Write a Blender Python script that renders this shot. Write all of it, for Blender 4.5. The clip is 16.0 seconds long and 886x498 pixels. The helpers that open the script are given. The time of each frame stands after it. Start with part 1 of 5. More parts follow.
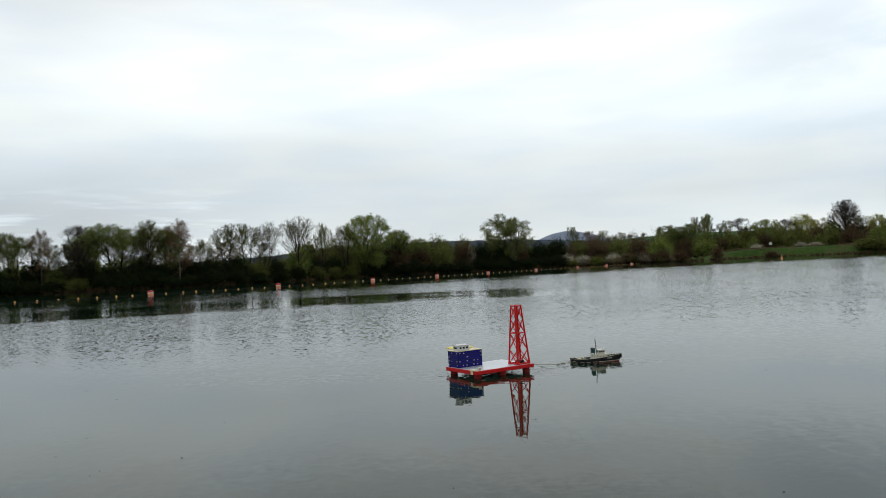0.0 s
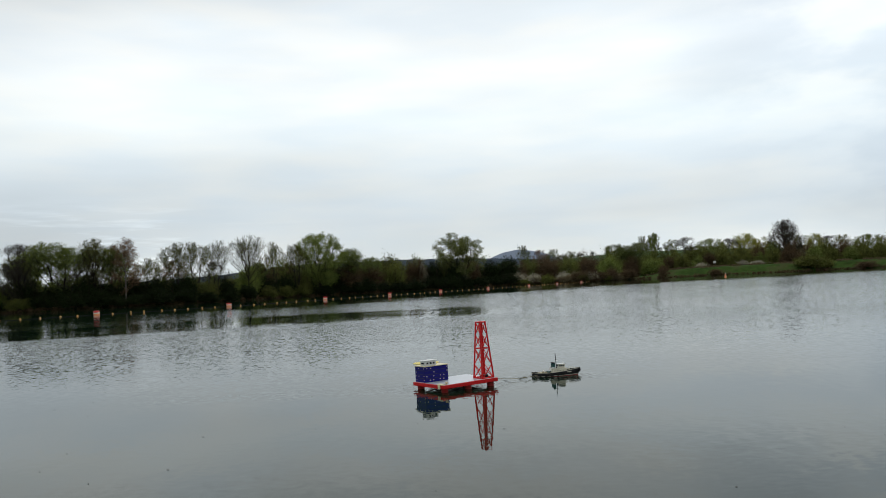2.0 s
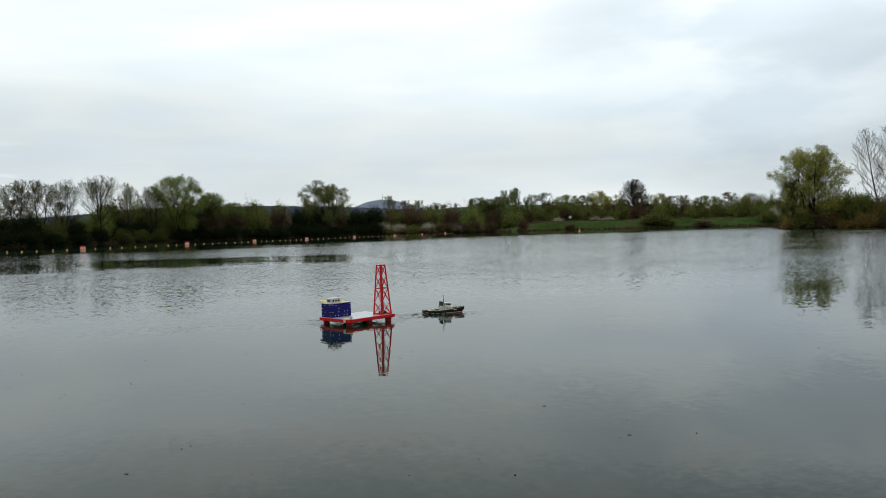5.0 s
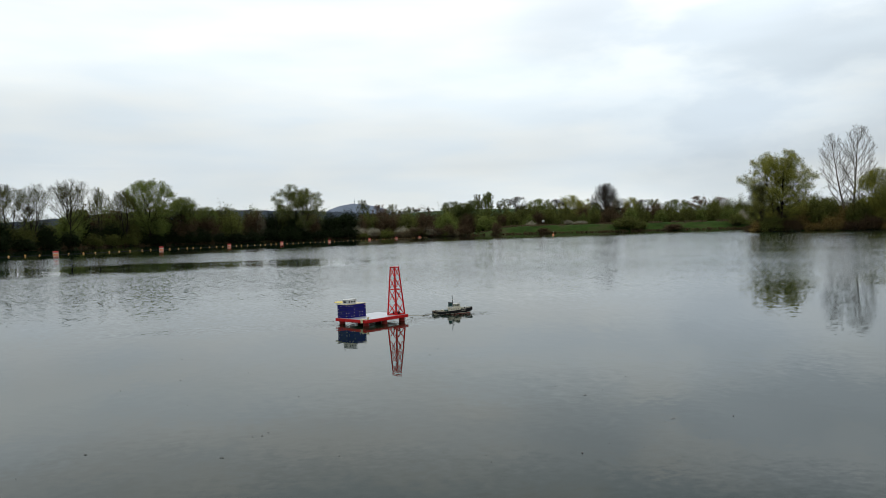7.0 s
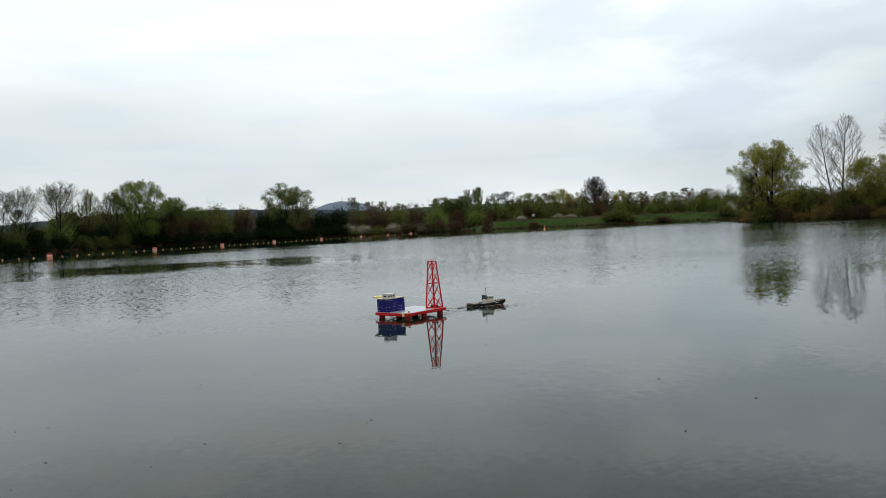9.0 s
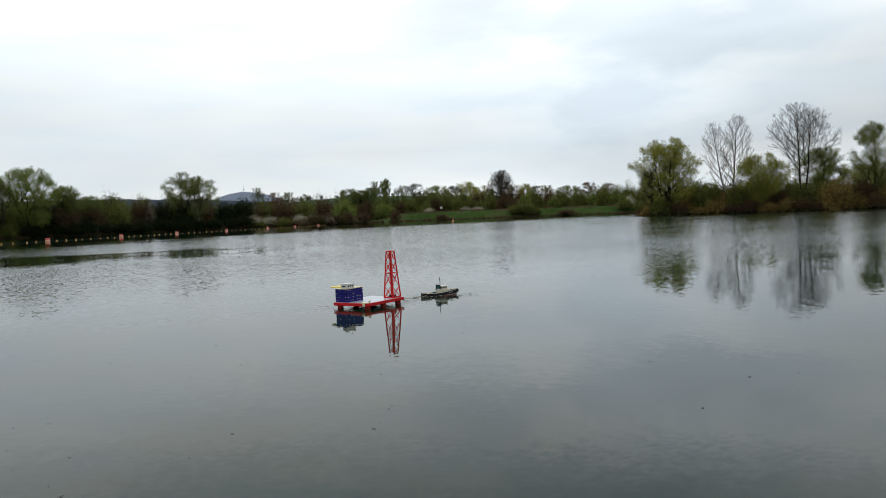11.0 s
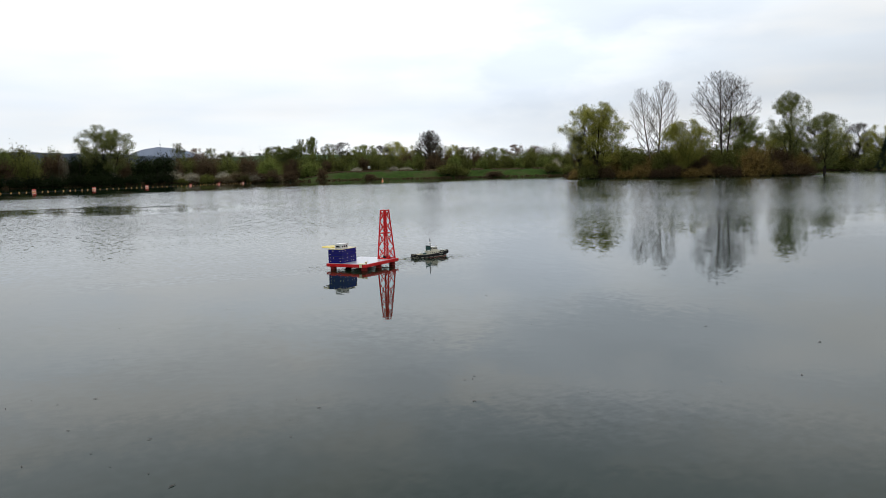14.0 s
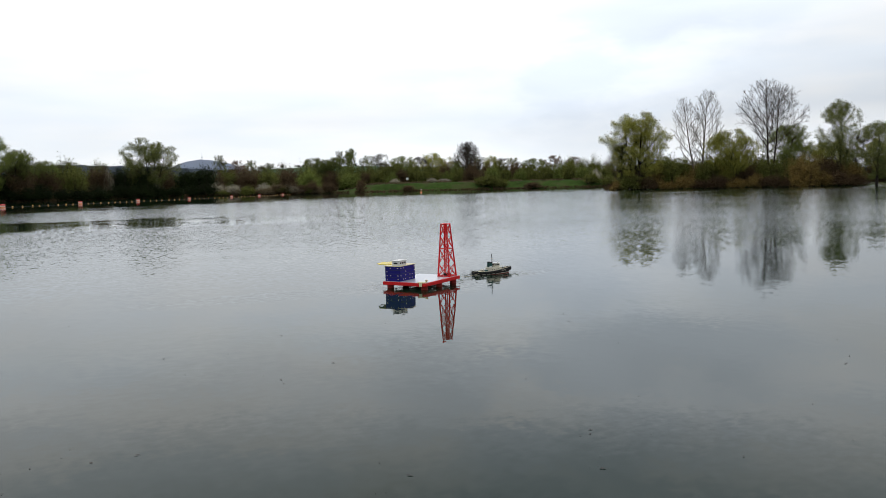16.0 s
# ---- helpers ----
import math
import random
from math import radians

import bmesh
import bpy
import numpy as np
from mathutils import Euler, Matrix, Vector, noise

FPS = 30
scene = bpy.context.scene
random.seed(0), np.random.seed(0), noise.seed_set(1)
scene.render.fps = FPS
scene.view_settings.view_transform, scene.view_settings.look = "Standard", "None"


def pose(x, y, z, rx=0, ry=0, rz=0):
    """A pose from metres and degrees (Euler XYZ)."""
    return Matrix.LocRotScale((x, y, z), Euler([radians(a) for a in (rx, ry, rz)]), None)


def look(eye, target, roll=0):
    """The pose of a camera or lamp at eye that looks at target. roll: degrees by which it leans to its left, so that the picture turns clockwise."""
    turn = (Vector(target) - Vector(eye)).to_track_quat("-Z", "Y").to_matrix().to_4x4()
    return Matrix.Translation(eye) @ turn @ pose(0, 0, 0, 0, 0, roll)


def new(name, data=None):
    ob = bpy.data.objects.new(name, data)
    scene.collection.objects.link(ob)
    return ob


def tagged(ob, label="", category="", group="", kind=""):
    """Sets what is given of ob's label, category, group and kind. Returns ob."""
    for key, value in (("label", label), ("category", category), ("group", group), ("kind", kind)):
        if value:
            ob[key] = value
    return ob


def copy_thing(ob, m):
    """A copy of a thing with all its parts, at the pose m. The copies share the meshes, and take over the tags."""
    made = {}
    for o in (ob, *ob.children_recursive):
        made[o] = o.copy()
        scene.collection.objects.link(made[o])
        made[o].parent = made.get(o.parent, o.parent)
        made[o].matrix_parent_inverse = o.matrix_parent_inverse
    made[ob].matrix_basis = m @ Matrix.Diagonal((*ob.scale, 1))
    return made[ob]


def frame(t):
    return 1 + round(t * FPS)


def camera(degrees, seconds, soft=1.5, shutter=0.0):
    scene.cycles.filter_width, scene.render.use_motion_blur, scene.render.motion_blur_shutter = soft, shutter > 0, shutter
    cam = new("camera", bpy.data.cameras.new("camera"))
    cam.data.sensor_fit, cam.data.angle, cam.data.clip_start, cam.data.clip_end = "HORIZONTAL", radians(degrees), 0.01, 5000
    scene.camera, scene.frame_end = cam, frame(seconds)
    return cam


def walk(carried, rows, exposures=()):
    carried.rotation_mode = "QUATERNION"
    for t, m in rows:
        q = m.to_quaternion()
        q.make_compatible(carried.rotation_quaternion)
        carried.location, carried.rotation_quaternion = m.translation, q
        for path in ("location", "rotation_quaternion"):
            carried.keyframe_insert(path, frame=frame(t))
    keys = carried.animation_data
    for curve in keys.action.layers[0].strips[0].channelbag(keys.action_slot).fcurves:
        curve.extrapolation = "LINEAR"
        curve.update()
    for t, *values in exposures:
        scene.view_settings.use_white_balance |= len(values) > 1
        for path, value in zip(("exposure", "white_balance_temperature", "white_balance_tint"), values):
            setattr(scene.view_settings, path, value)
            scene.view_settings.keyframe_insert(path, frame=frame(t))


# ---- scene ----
cam = camera(60.66, 16.0, soft=0.8)
PATH = [
    (0.0, pose(1.180, 1.161, 1.6, 91.403, 2.611, 1.359)),
    (0.5, pose(1.106, 1.003, 1.6, 90.808, 3.462, 4.387)),
    (1.0, pose(1.052, 0.913, 1.6, 91.572, 3.373, 2.477)),
    (1.5, pose(1.002, 0.832, 1.6, 92.234, 2.714, -1.054)),
    (2.0, pose(0.944, 0.725, 1.6, 92.648, 2.768, -2.311)),
    (2.5, pose(0.858, 0.506, 1.6, 93.051, 2.786, -3.271)),
    (3.0, pose(0.737, 0.223, 1.6, 91.951, 2.167, -4.750)),
    (3.5, pose(0.603, -0.066, 1.6, 90.701, 1.494, -6.530)),
    (4.0, pose(0.460, -0.357, 1.6, 89.295, 1.261, -8.412)),
    (4.5, pose(0.308, -0.575, 1.6, 88.904, 1.270, -10.080)),
    (5.0, pose(0.150, -0.745, 1.6, 88.459, 1.327, -12.598)),
    (7.5, pose(-0.880, -1.080, 1.6, 88.736, 1.567, -14.823)),
    (8.0, pose(-1.104, -1.100, 1.6, 88.527, 1.960, -14.783)),
    (10.5, pose(-2.293, -0.895, 1.6, 87.846, 2.905, -19.872)),
    (11.0, pose(-2.525, -0.820, 1.6, 87.495, 2.122, -22.757)),
    (11.5, pose(-2.753, -0.720, 1.6, 87.426, 0.917, -24.767)),
    (12.0, pose(-2.966, -0.607, 1.6, 86.354, -0.492, -26.765)),
    (12.5, pose(-3.153, -0.468, 1.6, 86.658, 0.482, -27.896)),
    (13.0, pose(-3.326, -0.320, 1.6, 85.291, 0.995, -28.397)),
    (13.5, pose(-3.449, -0.107, 1.6, 84.209, 1.051, -28.389)),
    (14.0, pose(-3.512, 0.161, 1.6, 84.360, 1.139, -28.430)),
    (14.5, pose(-3.543, 0.421, 1.6, 84.804, 1.137, -28.134)),
    (15.0, pose(-3.548, 0.679, 1.6, 85.052, 1.240, -27.614)),
    (15.5, pose(-3.513, 0.966, 1.6, 85.244, 1.337, -26.871)),
    (16.0, pose(-3.430, 1.303, 1.6, 85.267, 1.266, -25.648)),
]
walk(cam, PATH, [(0.0, -0.13, 6500, 8), (2.5, -0.17, 6500, 8), (5.0, -0.14, 6500, 7), (8.0, -0.12, 6500, 9), (11.0, -0.04, 6500, 9), (12.5, 0.04, 6550, 10), (14.5, 0.18, 6550, 13), (16.0, 0.19, 6550, 13)])

# ---- world and light: a bright overcast spring sky ----
SUN_AZ, SUN_EL = -14.0, 48.0            # degrees left of +y, degrees up


def bearing(az, dist, z=0.0):
    """A place by its bearing (degrees to the left of +y) and distance from the landing stage."""
    return Vector((-math.sin(radians(az)) * dist, math.cos(radians(az)) * dist, z))


world = bpy.data.worlds.new("overcast_sky")
scene.world = world
world.use_nodes = True
wn, wl = world.node_tree.nodes, world.node_tree.links
wn.clear()


def wnode(kind, **sets):
    n = wn.new(kind)
    for k, v in sets.items():
        n.inputs[k].default_value = v
    return n


def wmath(op, a, b=0.0, c=0.0):
    n = wn.new("ShaderNodeMath")
    n.operation = op
    for i, v in enumerate((a, b, c)):
        if isinstance(v, (int, float)):
            n.inputs[i].default_value = v
        else:
            wl.new(v, n.inputs[i])
    return n.outputs[0]


w_out = wn.new("ShaderNodeOutputWorld")
w_bg = wn.new("ShaderNodeBackground")
w_sky = wn.new("ShaderNodeTexSky")
w_sky.sky_type = "NISHITA"
w_sky.sun_disc = False
w_sky.sun_elevation, w_sky.sun_rotation = radians(SUN_EL), radians(-SUN_AZ)
w_tc = wn.new("ShaderNodeTexCoord")
w_sep = wn.new("ShaderNodeSeparateXYZ")
wl.new(w_tc.outputs["Generated"], w_sep.inputs[0])
# cloud layer: grey near the horizon, brightest at mid height where the cloud is thin
w_ramp = wn.new("ShaderNodeValToRGB")
els = w_ramp.color_ramp.elements
els[0].position, els[0].color = 0.0, (0.78, 0.81, 0.81, 1)
els[1].position, els[1].color = 1.0, (0.58, 0.61, 0.63, 1)
# above 0.36 the unseen sky is dimmed to darken the near water
for p, c in ((0.045, (0.69, 0.727, 0.740)), (0.085, (0.615, 0.658, 0.688)), (0.14, (0.705, 0.752, 0.778)),
             (0.21, (0.88, 0.928, 0.942)), (0.28, (0.95, 0.98, 0.99)), (0.36, (0.74, 0.77, 0.785)), (0.42, (0.58, 0.61, 0.63)), (0.50, (0.50, 0.53, 0.55))):
    e = els.new(p)
    e.color = (*c, 1)
wl.new(w_sep.outputs["Z"], w_ramp.inputs[0])
# broad streaky cloud relief
w_map = wn.new("ShaderNodeMapping")
w_map.inputs["Scale"].default_value = (2.0, 2.0, 9.0)
w_map.inputs["Location"].default_value = (0.35, 1.2, 0.4)
wl.new(w_tc.outputs["Generated"], w_map.inputs[0])
w_n1 = wnode("ShaderNodeTexNoise", Scale=1.15, Detail=2.5, Roughness=0.45)
wl.new(w_map.outputs[0], w_n1.inputs["Vector"])
w_map2 = wn.new("ShaderNodeMapping")
w_map2.inputs["Scale"].default_value = (3.0, 3.0, 15.0)
wl.new(w_tc.outputs["Generated"], w_map2.inputs[0])
w_n2 = wnode("ShaderNodeTexNoise", Scale=1.7, Detail=4.0, Roughness=0.5)
wl.new(w_map2.outputs[0], w_n2.inputs["Vector"])
# thinner cloud towards the sun
w_dot = wn.new("ShaderNodeVectorMath")
w_dot.operation = "DOT_PRODUCT"
wl.new(w_tc.outputs["Generated"], w_dot.inputs[0])
sun_dir = bearing(SUN_AZ - 4, math.cos(radians(28))) + Vector((0, 0, math.sin(radians(28))))
w_dot.inputs[1].default_value = sun_dir
w_lobe = wn.new("ShaderNodeMapRange")
w_lobe.interpolation_type = "SMOOTHSTEP"
for k, v in (("From Min", 0.66), ("From Max", 0.97), ("To Min", 0.0), ("To Max", 0.36)):
    w_lobe.inputs[k].default_value = v
wl.new(w_dot.outputs["Value"], w_lobe.inputs["Value"])
relief = wmath("ADD", wmath("MULTIPLY_ADD", w_n1.outputs[0], 0.66, 0.62), wmath("MULTIPLY_ADD", w_n2.outputs[0], 0.16, -0.08))
w_dot2 = wn.new("ShaderNodeVectorMath")
w_dot2.operation = "DOT_PRODUCT"
wl.new(w_tc.outputs["Generated"], w_dot2.inputs[0])
w_dot2.inputs[1].default_value = bearing(-37, math.cos(radians(16))) + Vector((0, 0, math.sin(radians(16))))
w_cloud = wn.new("ShaderNodeMapRange")
w_cloud.interpolation_type = "SMOOTHSTEP"
for k, v in (("From Min", 0.945), ("From Max", 0.995), ("To Min", 0.0), ("To Max", 1.0)):
    w_cloud.inputs[k].default_value = v
wl.new(w_dot2.outputs["Value"], w_cloud.inputs["Value"])
# bright gaps low over the horizon
w_map3 = wn.new("ShaderNodeMapping")
w_map3.inputs["Scale"].default_value = (3.2, 3.2, 30.0)
w_map3.inputs["Location"].default_value = (4.1, 0.3, 2.2)
wl.new(w_tc.outputs["Generated"], w_map3.inputs[0])
w_n3 = wnode("ShaderNodeTexNoise", Scale=1.6, Detail=4.0, Roughness=0.55)
wl.new(w_map3.outputs[0], w_n3.inputs["Vector"])
w_gap = wn.new("ShaderNodeMapRange")
w_gap.interpolation_type = "SMOOTHSTEP"
for k, v in (("From Min", 0.50), ("From Max", 0.64), ("To Min", 0.0), ("To Max", 0.40)):
    w_gap.inputs[k].default_value = v
wl.new(w_n3.outputs[0], w_gap.inputs["Value"])
w_low = wn.new("ShaderNodeMapRange")
w_low.interpolation_type = "SMOOTHSTEP"
for k, v in (("From Min", 0.06), ("From Max", 0.13), ("To Min", 1.0), ("To Max", 0.0)):
    w_low.inputs[k].default_value = v
wl.new(w_sep.outputs["Z"], w_low.inputs["Value"])
w_side = wn.new("ShaderNodeMapRange")
w_side.interpolation_type = "SMOOTHSTEP"
for k, v in (("From Min", -0.10), ("From Max", -0.34), ("To Min", 0.0), ("To Max", 1.0)):
    w_side.inputs[k].default_value = v
wl.new(w_sep.outputs["X"], w_side.inputs["Value"])
relief = wmath("ADD", relief, wmath("MULTIPLY", wmath("MULTIPLY", w_gap.outputs[0], w_low.outputs[0]), w_side.outputs[0]))
# a ragged bluish bank of thicker cloud
w_rag = wn.new("ShaderNodeMapRange")
w_rag.interpolation_type = "SMOOTHSTEP"
for k, v in (("From Min", 0.38), ("From Max", 0.60), ("To Min", 0.15), ("To Max", 1.0)):
    w_rag.inputs[k].default_value = v
w_map4 = wn.new("ShaderNodeMapping")
w_map4.inputs["Scale"].default_value = (4.0, 4.0, 10.0)
w_map4.inputs["Rotation"].default_value = (0.0, 0.35, 0.0)
wl.new(w_tc.outputs["Generated"], w_map4.inputs[0])
w_n4 = wnode("ShaderNodeTexNoise", Scale=1.5, Detail=5.0, Roughness=0.52)
wl.new(w_map4.outputs[0], w_n4.inputs["Vector"])
wl.new(w_n4.outputs[0], w_rag.inputs["Value"])
bank = wmath("MULTIPLY", w_cloud.outputs[0], w_rag.outputs[0])
relief = wmath("ADD", relief, wmath("MULTIPLY", w_side.outputs[0], 0.14))
bright = wmath("ADD", wmath("ADD", relief, w_lobe.outputs[0]), wmath("MULTIPLY", bank, -0.17))
w_scale = wn.new("ShaderNodeVectorMath")
w_scale.operation = "SCALE"
wl.new(w_ramp.outputs[0], w_scale.inputs[0])
wl.new(bright, w_scale.inputs["Scale"])
# thin cloud is a little warmer, thick cloud cooler
w_tint = wn.new("ShaderNodeMix")
w_tint.data_type = "RGBA"
w_tint.inputs[6].default_value = (0.955, 0.990, 1.030, 1)
w_tint.inputs[7].default_value = (1.012, 1.0, 0.985, 1)
w_tr = wn.new("ShaderNodeMapRange")
w_tr.inputs["From Min"].default_value, w_tr.inputs["From Max"].default_value = 0.38, 0.64
wl.new(w_n2.outputs[0], w_tr.inputs["Value"])
wl.new(w_tr.outputs[0], w_tint.inputs["Factor"])
w_col = wn.new("ShaderNodeVectorMath")
w_col.operation = "MULTIPLY"
wl.new(w_scale.outputs[0], w_col.inputs[0])
w_blue = wn.new("ShaderNodeMix")
w_blue.data_type = "RGBA"
w_blue.inputs[7].default_value = (0.93, 0.985, 1.06, 1)
wl.new(bank, w_blue.inputs["Factor"])
wl.new(w_tint.outputs[2], w_blue.inputs[6])
wl.new(w_blue.outputs[2], w_col.inputs[1])
w_ns = wn.new("ShaderNodeVectorMath")
w_ns.operation = "SCALE"
w_ns.inputs["Scale"].default_value = 0.08
wl.new(w_sky.outputs[0], w_ns.inputs[0])
w_mix = wn.new("ShaderNodeMix")
w_mix.data_type = "RGBA"
w_mix.inputs["Factor"].default_value = 0.93
wl.new(w_ns.outputs[0], w_mix.inputs[6])
wl.new(w_col.outputs[0], w_mix.inputs[7])
wl.new(w_mix.outputs[2], w_bg.inputs["Color"])
w_bg.inputs["Strength"].default_value = 1.0
wl.new(w_bg.outputs[0], w_out.inputs[0])

sun = new("sun", bpy.data.lights.new("sun", "SUN"))
sun.data.energy, sun.data.angle, sun.data.color = 0.8, radians(18), (1.0, 0.97, 0.92)
sun.matrix_basis = look(bearing(SUN_AZ, 60, 60 * math.tan(radians(SUN_EL))), (0, 0, 0))
scene.view_settings.exposure = 0.0


# ---- materials ----
def material(name, color, rough=0.6, metal=0.0, vary=0.15, scale=8.0, bump=0.0, per_object=0.0, per_island=0.0, spec=0.5, coat=0.0, stain=None, translucent=0.0, coords="Object"):
    """A painted, wooden or leafy surface: two scales of noise on the colour, an optional stain colour and bump."""
    m = bpy.data.materials.new(name)
    m.use_nodes = True
    n, l = m.node_tree.nodes, m.node_tree.links
    b = n["Principled BSDF"]
    b.inputs["Roughness"].default_value = rough
    b.inputs["Metallic"].default_value = metal
    b.inputs["Specular IOR Level"].default_value = spec
    b.inputs["Coat Weight"].default_value = coat
    tc = n.new("ShaderNodeTexCoord")
    fine = n.new("ShaderNodeTexNoise")
    fine.inputs["Scale"].default_value, fine.inputs["Detail"].default_value = scale, 5.0
    big = n.new("ShaderNodeTexNoise")
    big.inputs["Scale"].default_value, big.inputs["Detail"].default_value = scale * 0.17, 3.0
    for t in (fine, big):
        l.new(tc.outputs[coords], t.inputs["Vector"])

    def mth(op, a, c):
        k = n.new("ShaderNodeMath")
        k.operation = op
        for i, v in enumerate((a, c)):
            if isinstance(v, (int, float)):
                k.inputs[i].default_value = v
            else:
                l.new(v, k.inputs[i])
        return k.outputs[0]

    s = mth("ADD", mth("MULTIPLY", mth("SUBTRACT", fine.outputs[0], 0.5), vary * 2), mth("MULTIPLY", mth("SUBTRACT", big.outputs[0], 0.5), vary * 2))
    if per_object:
        info = n.new("ShaderNodeObjectInfo")
        s = mth("ADD", s, mth("MULTIPLY", mth("SUBTRACT", info.outputs["Random"], 0.5), per_object * 2))
    if per_island:
        geo = n.new("ShaderNodeNewGeometry")
        s = mth("ADD", s, mth("MULTIPLY", mth("SUBTRACT", geo.outputs["Random Per Island"], 0.5), per_island * 2))
    s = mth("ADD", s, 1.0)
    col = n.new("ShaderNodeVectorMath")
    col.operation = "SCALE"
    col.inputs[0].default_value = color
    l.new(s, col.inputs["Scale"])
    out = col.outputs[0]
    if stain:
        mx = n.new("ShaderNodeMix")
        mx.data_type = "RGBA"
        rmp = n.new("ShaderNodeMapRange")
        rmp.inputs["From Min"].default_value, rmp.inputs["From Max"].default_value = 0.52, 0.68
        l.new(big.outputs[0], rmp.inputs["Value"])
        l.new(rmp.outputs[0], mx.inputs["Factor"])
        l.new(out, mx.inputs[6])
        mx.inputs[7].default_value = (*stain, 1)
        out = mx.outputs[2]
    l.new(out, b.inputs["Base Color"])
    if bump:
        bp = n.new("ShaderNodeBump")
        bp.inputs["Strength"].default_value, bp.inputs["Distance"].default_value = 0.6, bump
        l.new(fine.outputs[0], bp.inputs["Height"])
        l.new(bp.outputs[0], b.inputs["Normal"])
    if translucent:
        tr = n.new("ShaderNodeBsdfTranslucent")
        l.new(out, tr.inputs["Color"])
        sh = n.new("ShaderNodeMixShader")
        sh.inputs[0].default_value = translucent
        l.new(b.outputs[0], sh.inputs[1])
        l.new(tr.outputs[0], sh.inputs[2])
        l.new(sh.outputs[0], n["Material Output"].inputs["Surface"])
    return m


def water_material():
    """Lake water: dark and clear, with small wind ripples that grow away from the sheltered bank."""
    m = bpy.data.materials.new("lake_water")
    m.use_nodes = True
    n, l = m.node_tree.nodes, m.node_tree.links
    b = n["Principled BSDF"]
    b.inputs["Base Color"].default_value = (0.004, 0.018, 0.009, 1)
    b.inputs["Roughness"].default_value = 0.02
    b.inputs["IOR"].default_value = 1.23
    geo = n.new("ShaderNodeNewGeometry")

    def noise_at(scale, stretch, detail, rough=0.55):
        mp = n.new("ShaderNodeMapping")
        mp.inputs["Scale"].default_value = stretch
        l.new(geo.outputs["Position"], mp.inputs[0])
        t = n.new("ShaderNodeTexNoise")
        t.inputs["Scale"].default_value, t.inputs["Detail"].default_value, t.inputs["Roughness"].default_value = scale, detail, rough
        l.new(mp.outputs[0], t.inputs["Vector"])
        return t

    def vec(op, a, c):
        k = n.new("ShaderNodeVectorMath")
        k.operation = op
        for i, v in enumerate((a, c)):
            sock = k.inputs["Scale"] if (op == "SCALE" and i == 1) else k.inputs[i]
            if isinstance(v, (int, float)) or isinstance(v, tuple):
                sock.default_value = v
            else:
                l.new(v, sock)
        return k.outputs[0]

    def vec_scale(a, k):
        q = n.new("ShaderNodeMath")
        q.operation = "MULTIPLY"
        q.inputs[1].default_value = k
        l.new(a, q.inputs[0])
        return q.outputs[0]

    ripple = noise_at(17.0, (0.7, 1.0, 1.0), 2.0, 0.6)
    wave = noise_at(1.0, (9.5, 4.4, 1.0), 2.0, 0.5)
    chop = noise_at(1.0, (1.5, 0.55, 1.0), 2.0, 0.5)
    swell = noise_at(0.5, (0.6, 1.0, 1.0), 2.0)
    gust = noise_at(0.12, (0.5, 1.0, 1.0), 3.0, 0.6)
    patch = noise_at(0.05, (0.25, 1.0, 1.0), 3.0, 0.6)
    # calm in the lee of the bank, ruffled further out, in patches
    sep = n.new("ShaderNodeSeparateXYZ")
    l.new(geo.outputs["Position"], sep.inputs[0])
    lee = n.new("ShaderNodeMapRange")
    lee.interpolation_type = "SMOOTHSTEP"
    for k, v in (("From Min", 11.5), ("From Max", 27.0), ("To Min", 0.024), ("To Max", 0.22)):
        lee.inputs[k].default_value = v
    edge = n.new("ShaderNodeMath")
    edge.operation = "MULTIPLY_ADD"
    edge.inputs[1].default_value = 9.0
    l.new(gust.outputs[0], edge.inputs[0])
    l.new(sep.outputs["Y"], edge.inputs[2])
    shift = n.new("ShaderNodeMath")
    shift.operation = "SUBTRACT"
    shift.inputs[1].default_value = 4.5
    l.new(edge.outputs[0], shift.inputs[0])
    l.new(shift.outputs[0], lee.inputs["Value"])
    pr = n.new("ShaderNodeMapRange")
    for k, v in (("From Min", 0.38), ("From Max", 0.62), ("To Min", 0.7), ("To Max", 1.35)):
        pr.inputs[k].default_value = v
    l.new(patch.outputs[0], pr.inputs["Value"])
    amp = n.new("ShaderNodeMath")
    amp.operation = "MULTIPLY"
    l.new(lee.outputs[0], amp.inputs[0])
    l.new(pr.outputs[0], amp.inputs[1])
    # the reedy shore behind the buoy line is sheltered again
    line_dir = n.new("ShaderNodeVectorMath")
    line_dir.operation = "DOT_PRODUCT"
    line_dir.inputs[1].default_value = (-0.853, 0.521, 0.0)
    l.new(geo.outputs["Position"], line_dir.inputs[0])
    calm = n.new("ShaderNodeMapRange")
    calm.interpolation_type = "SMOOTHSTEP"
    for k, v in (("From Min", 23.0), ("From Max", 60.0), ("To Min", 1.0), ("To Max", 0.24)):
        calm.inputs[k].default_value = v
    l.new(line_dir.outputs["Value"], calm.inputs["Value"])
    amp2 = n.new("ShaderNodeMath")
    amp2.operation = "MULTIPLY"
    l.new(amp.outputs[0], amp2.inputs[0])
    l.new(calm.outputs[0], amp2.inputs[1])
    lee2 = n.new("ShaderNodeMapRange")
    lee2.interpolation_type = "SMOOTHSTEP"
    for k, v in (("From Min", 66.0), ("From Max", 112.0), ("To Min", 1.0), ("To Max", 0.30)):
        lee2.inputs[k].default_value = v
    far_dir = n.new("ShaderNodeVectorMath")
    far_dir.operation = "DOT_PRODUCT"
    far_dir.inputs[1].default_value = (-0.5, 0.866, 0.0)
    l.new(geo.outputs["Position"], far_dir.inputs[0])
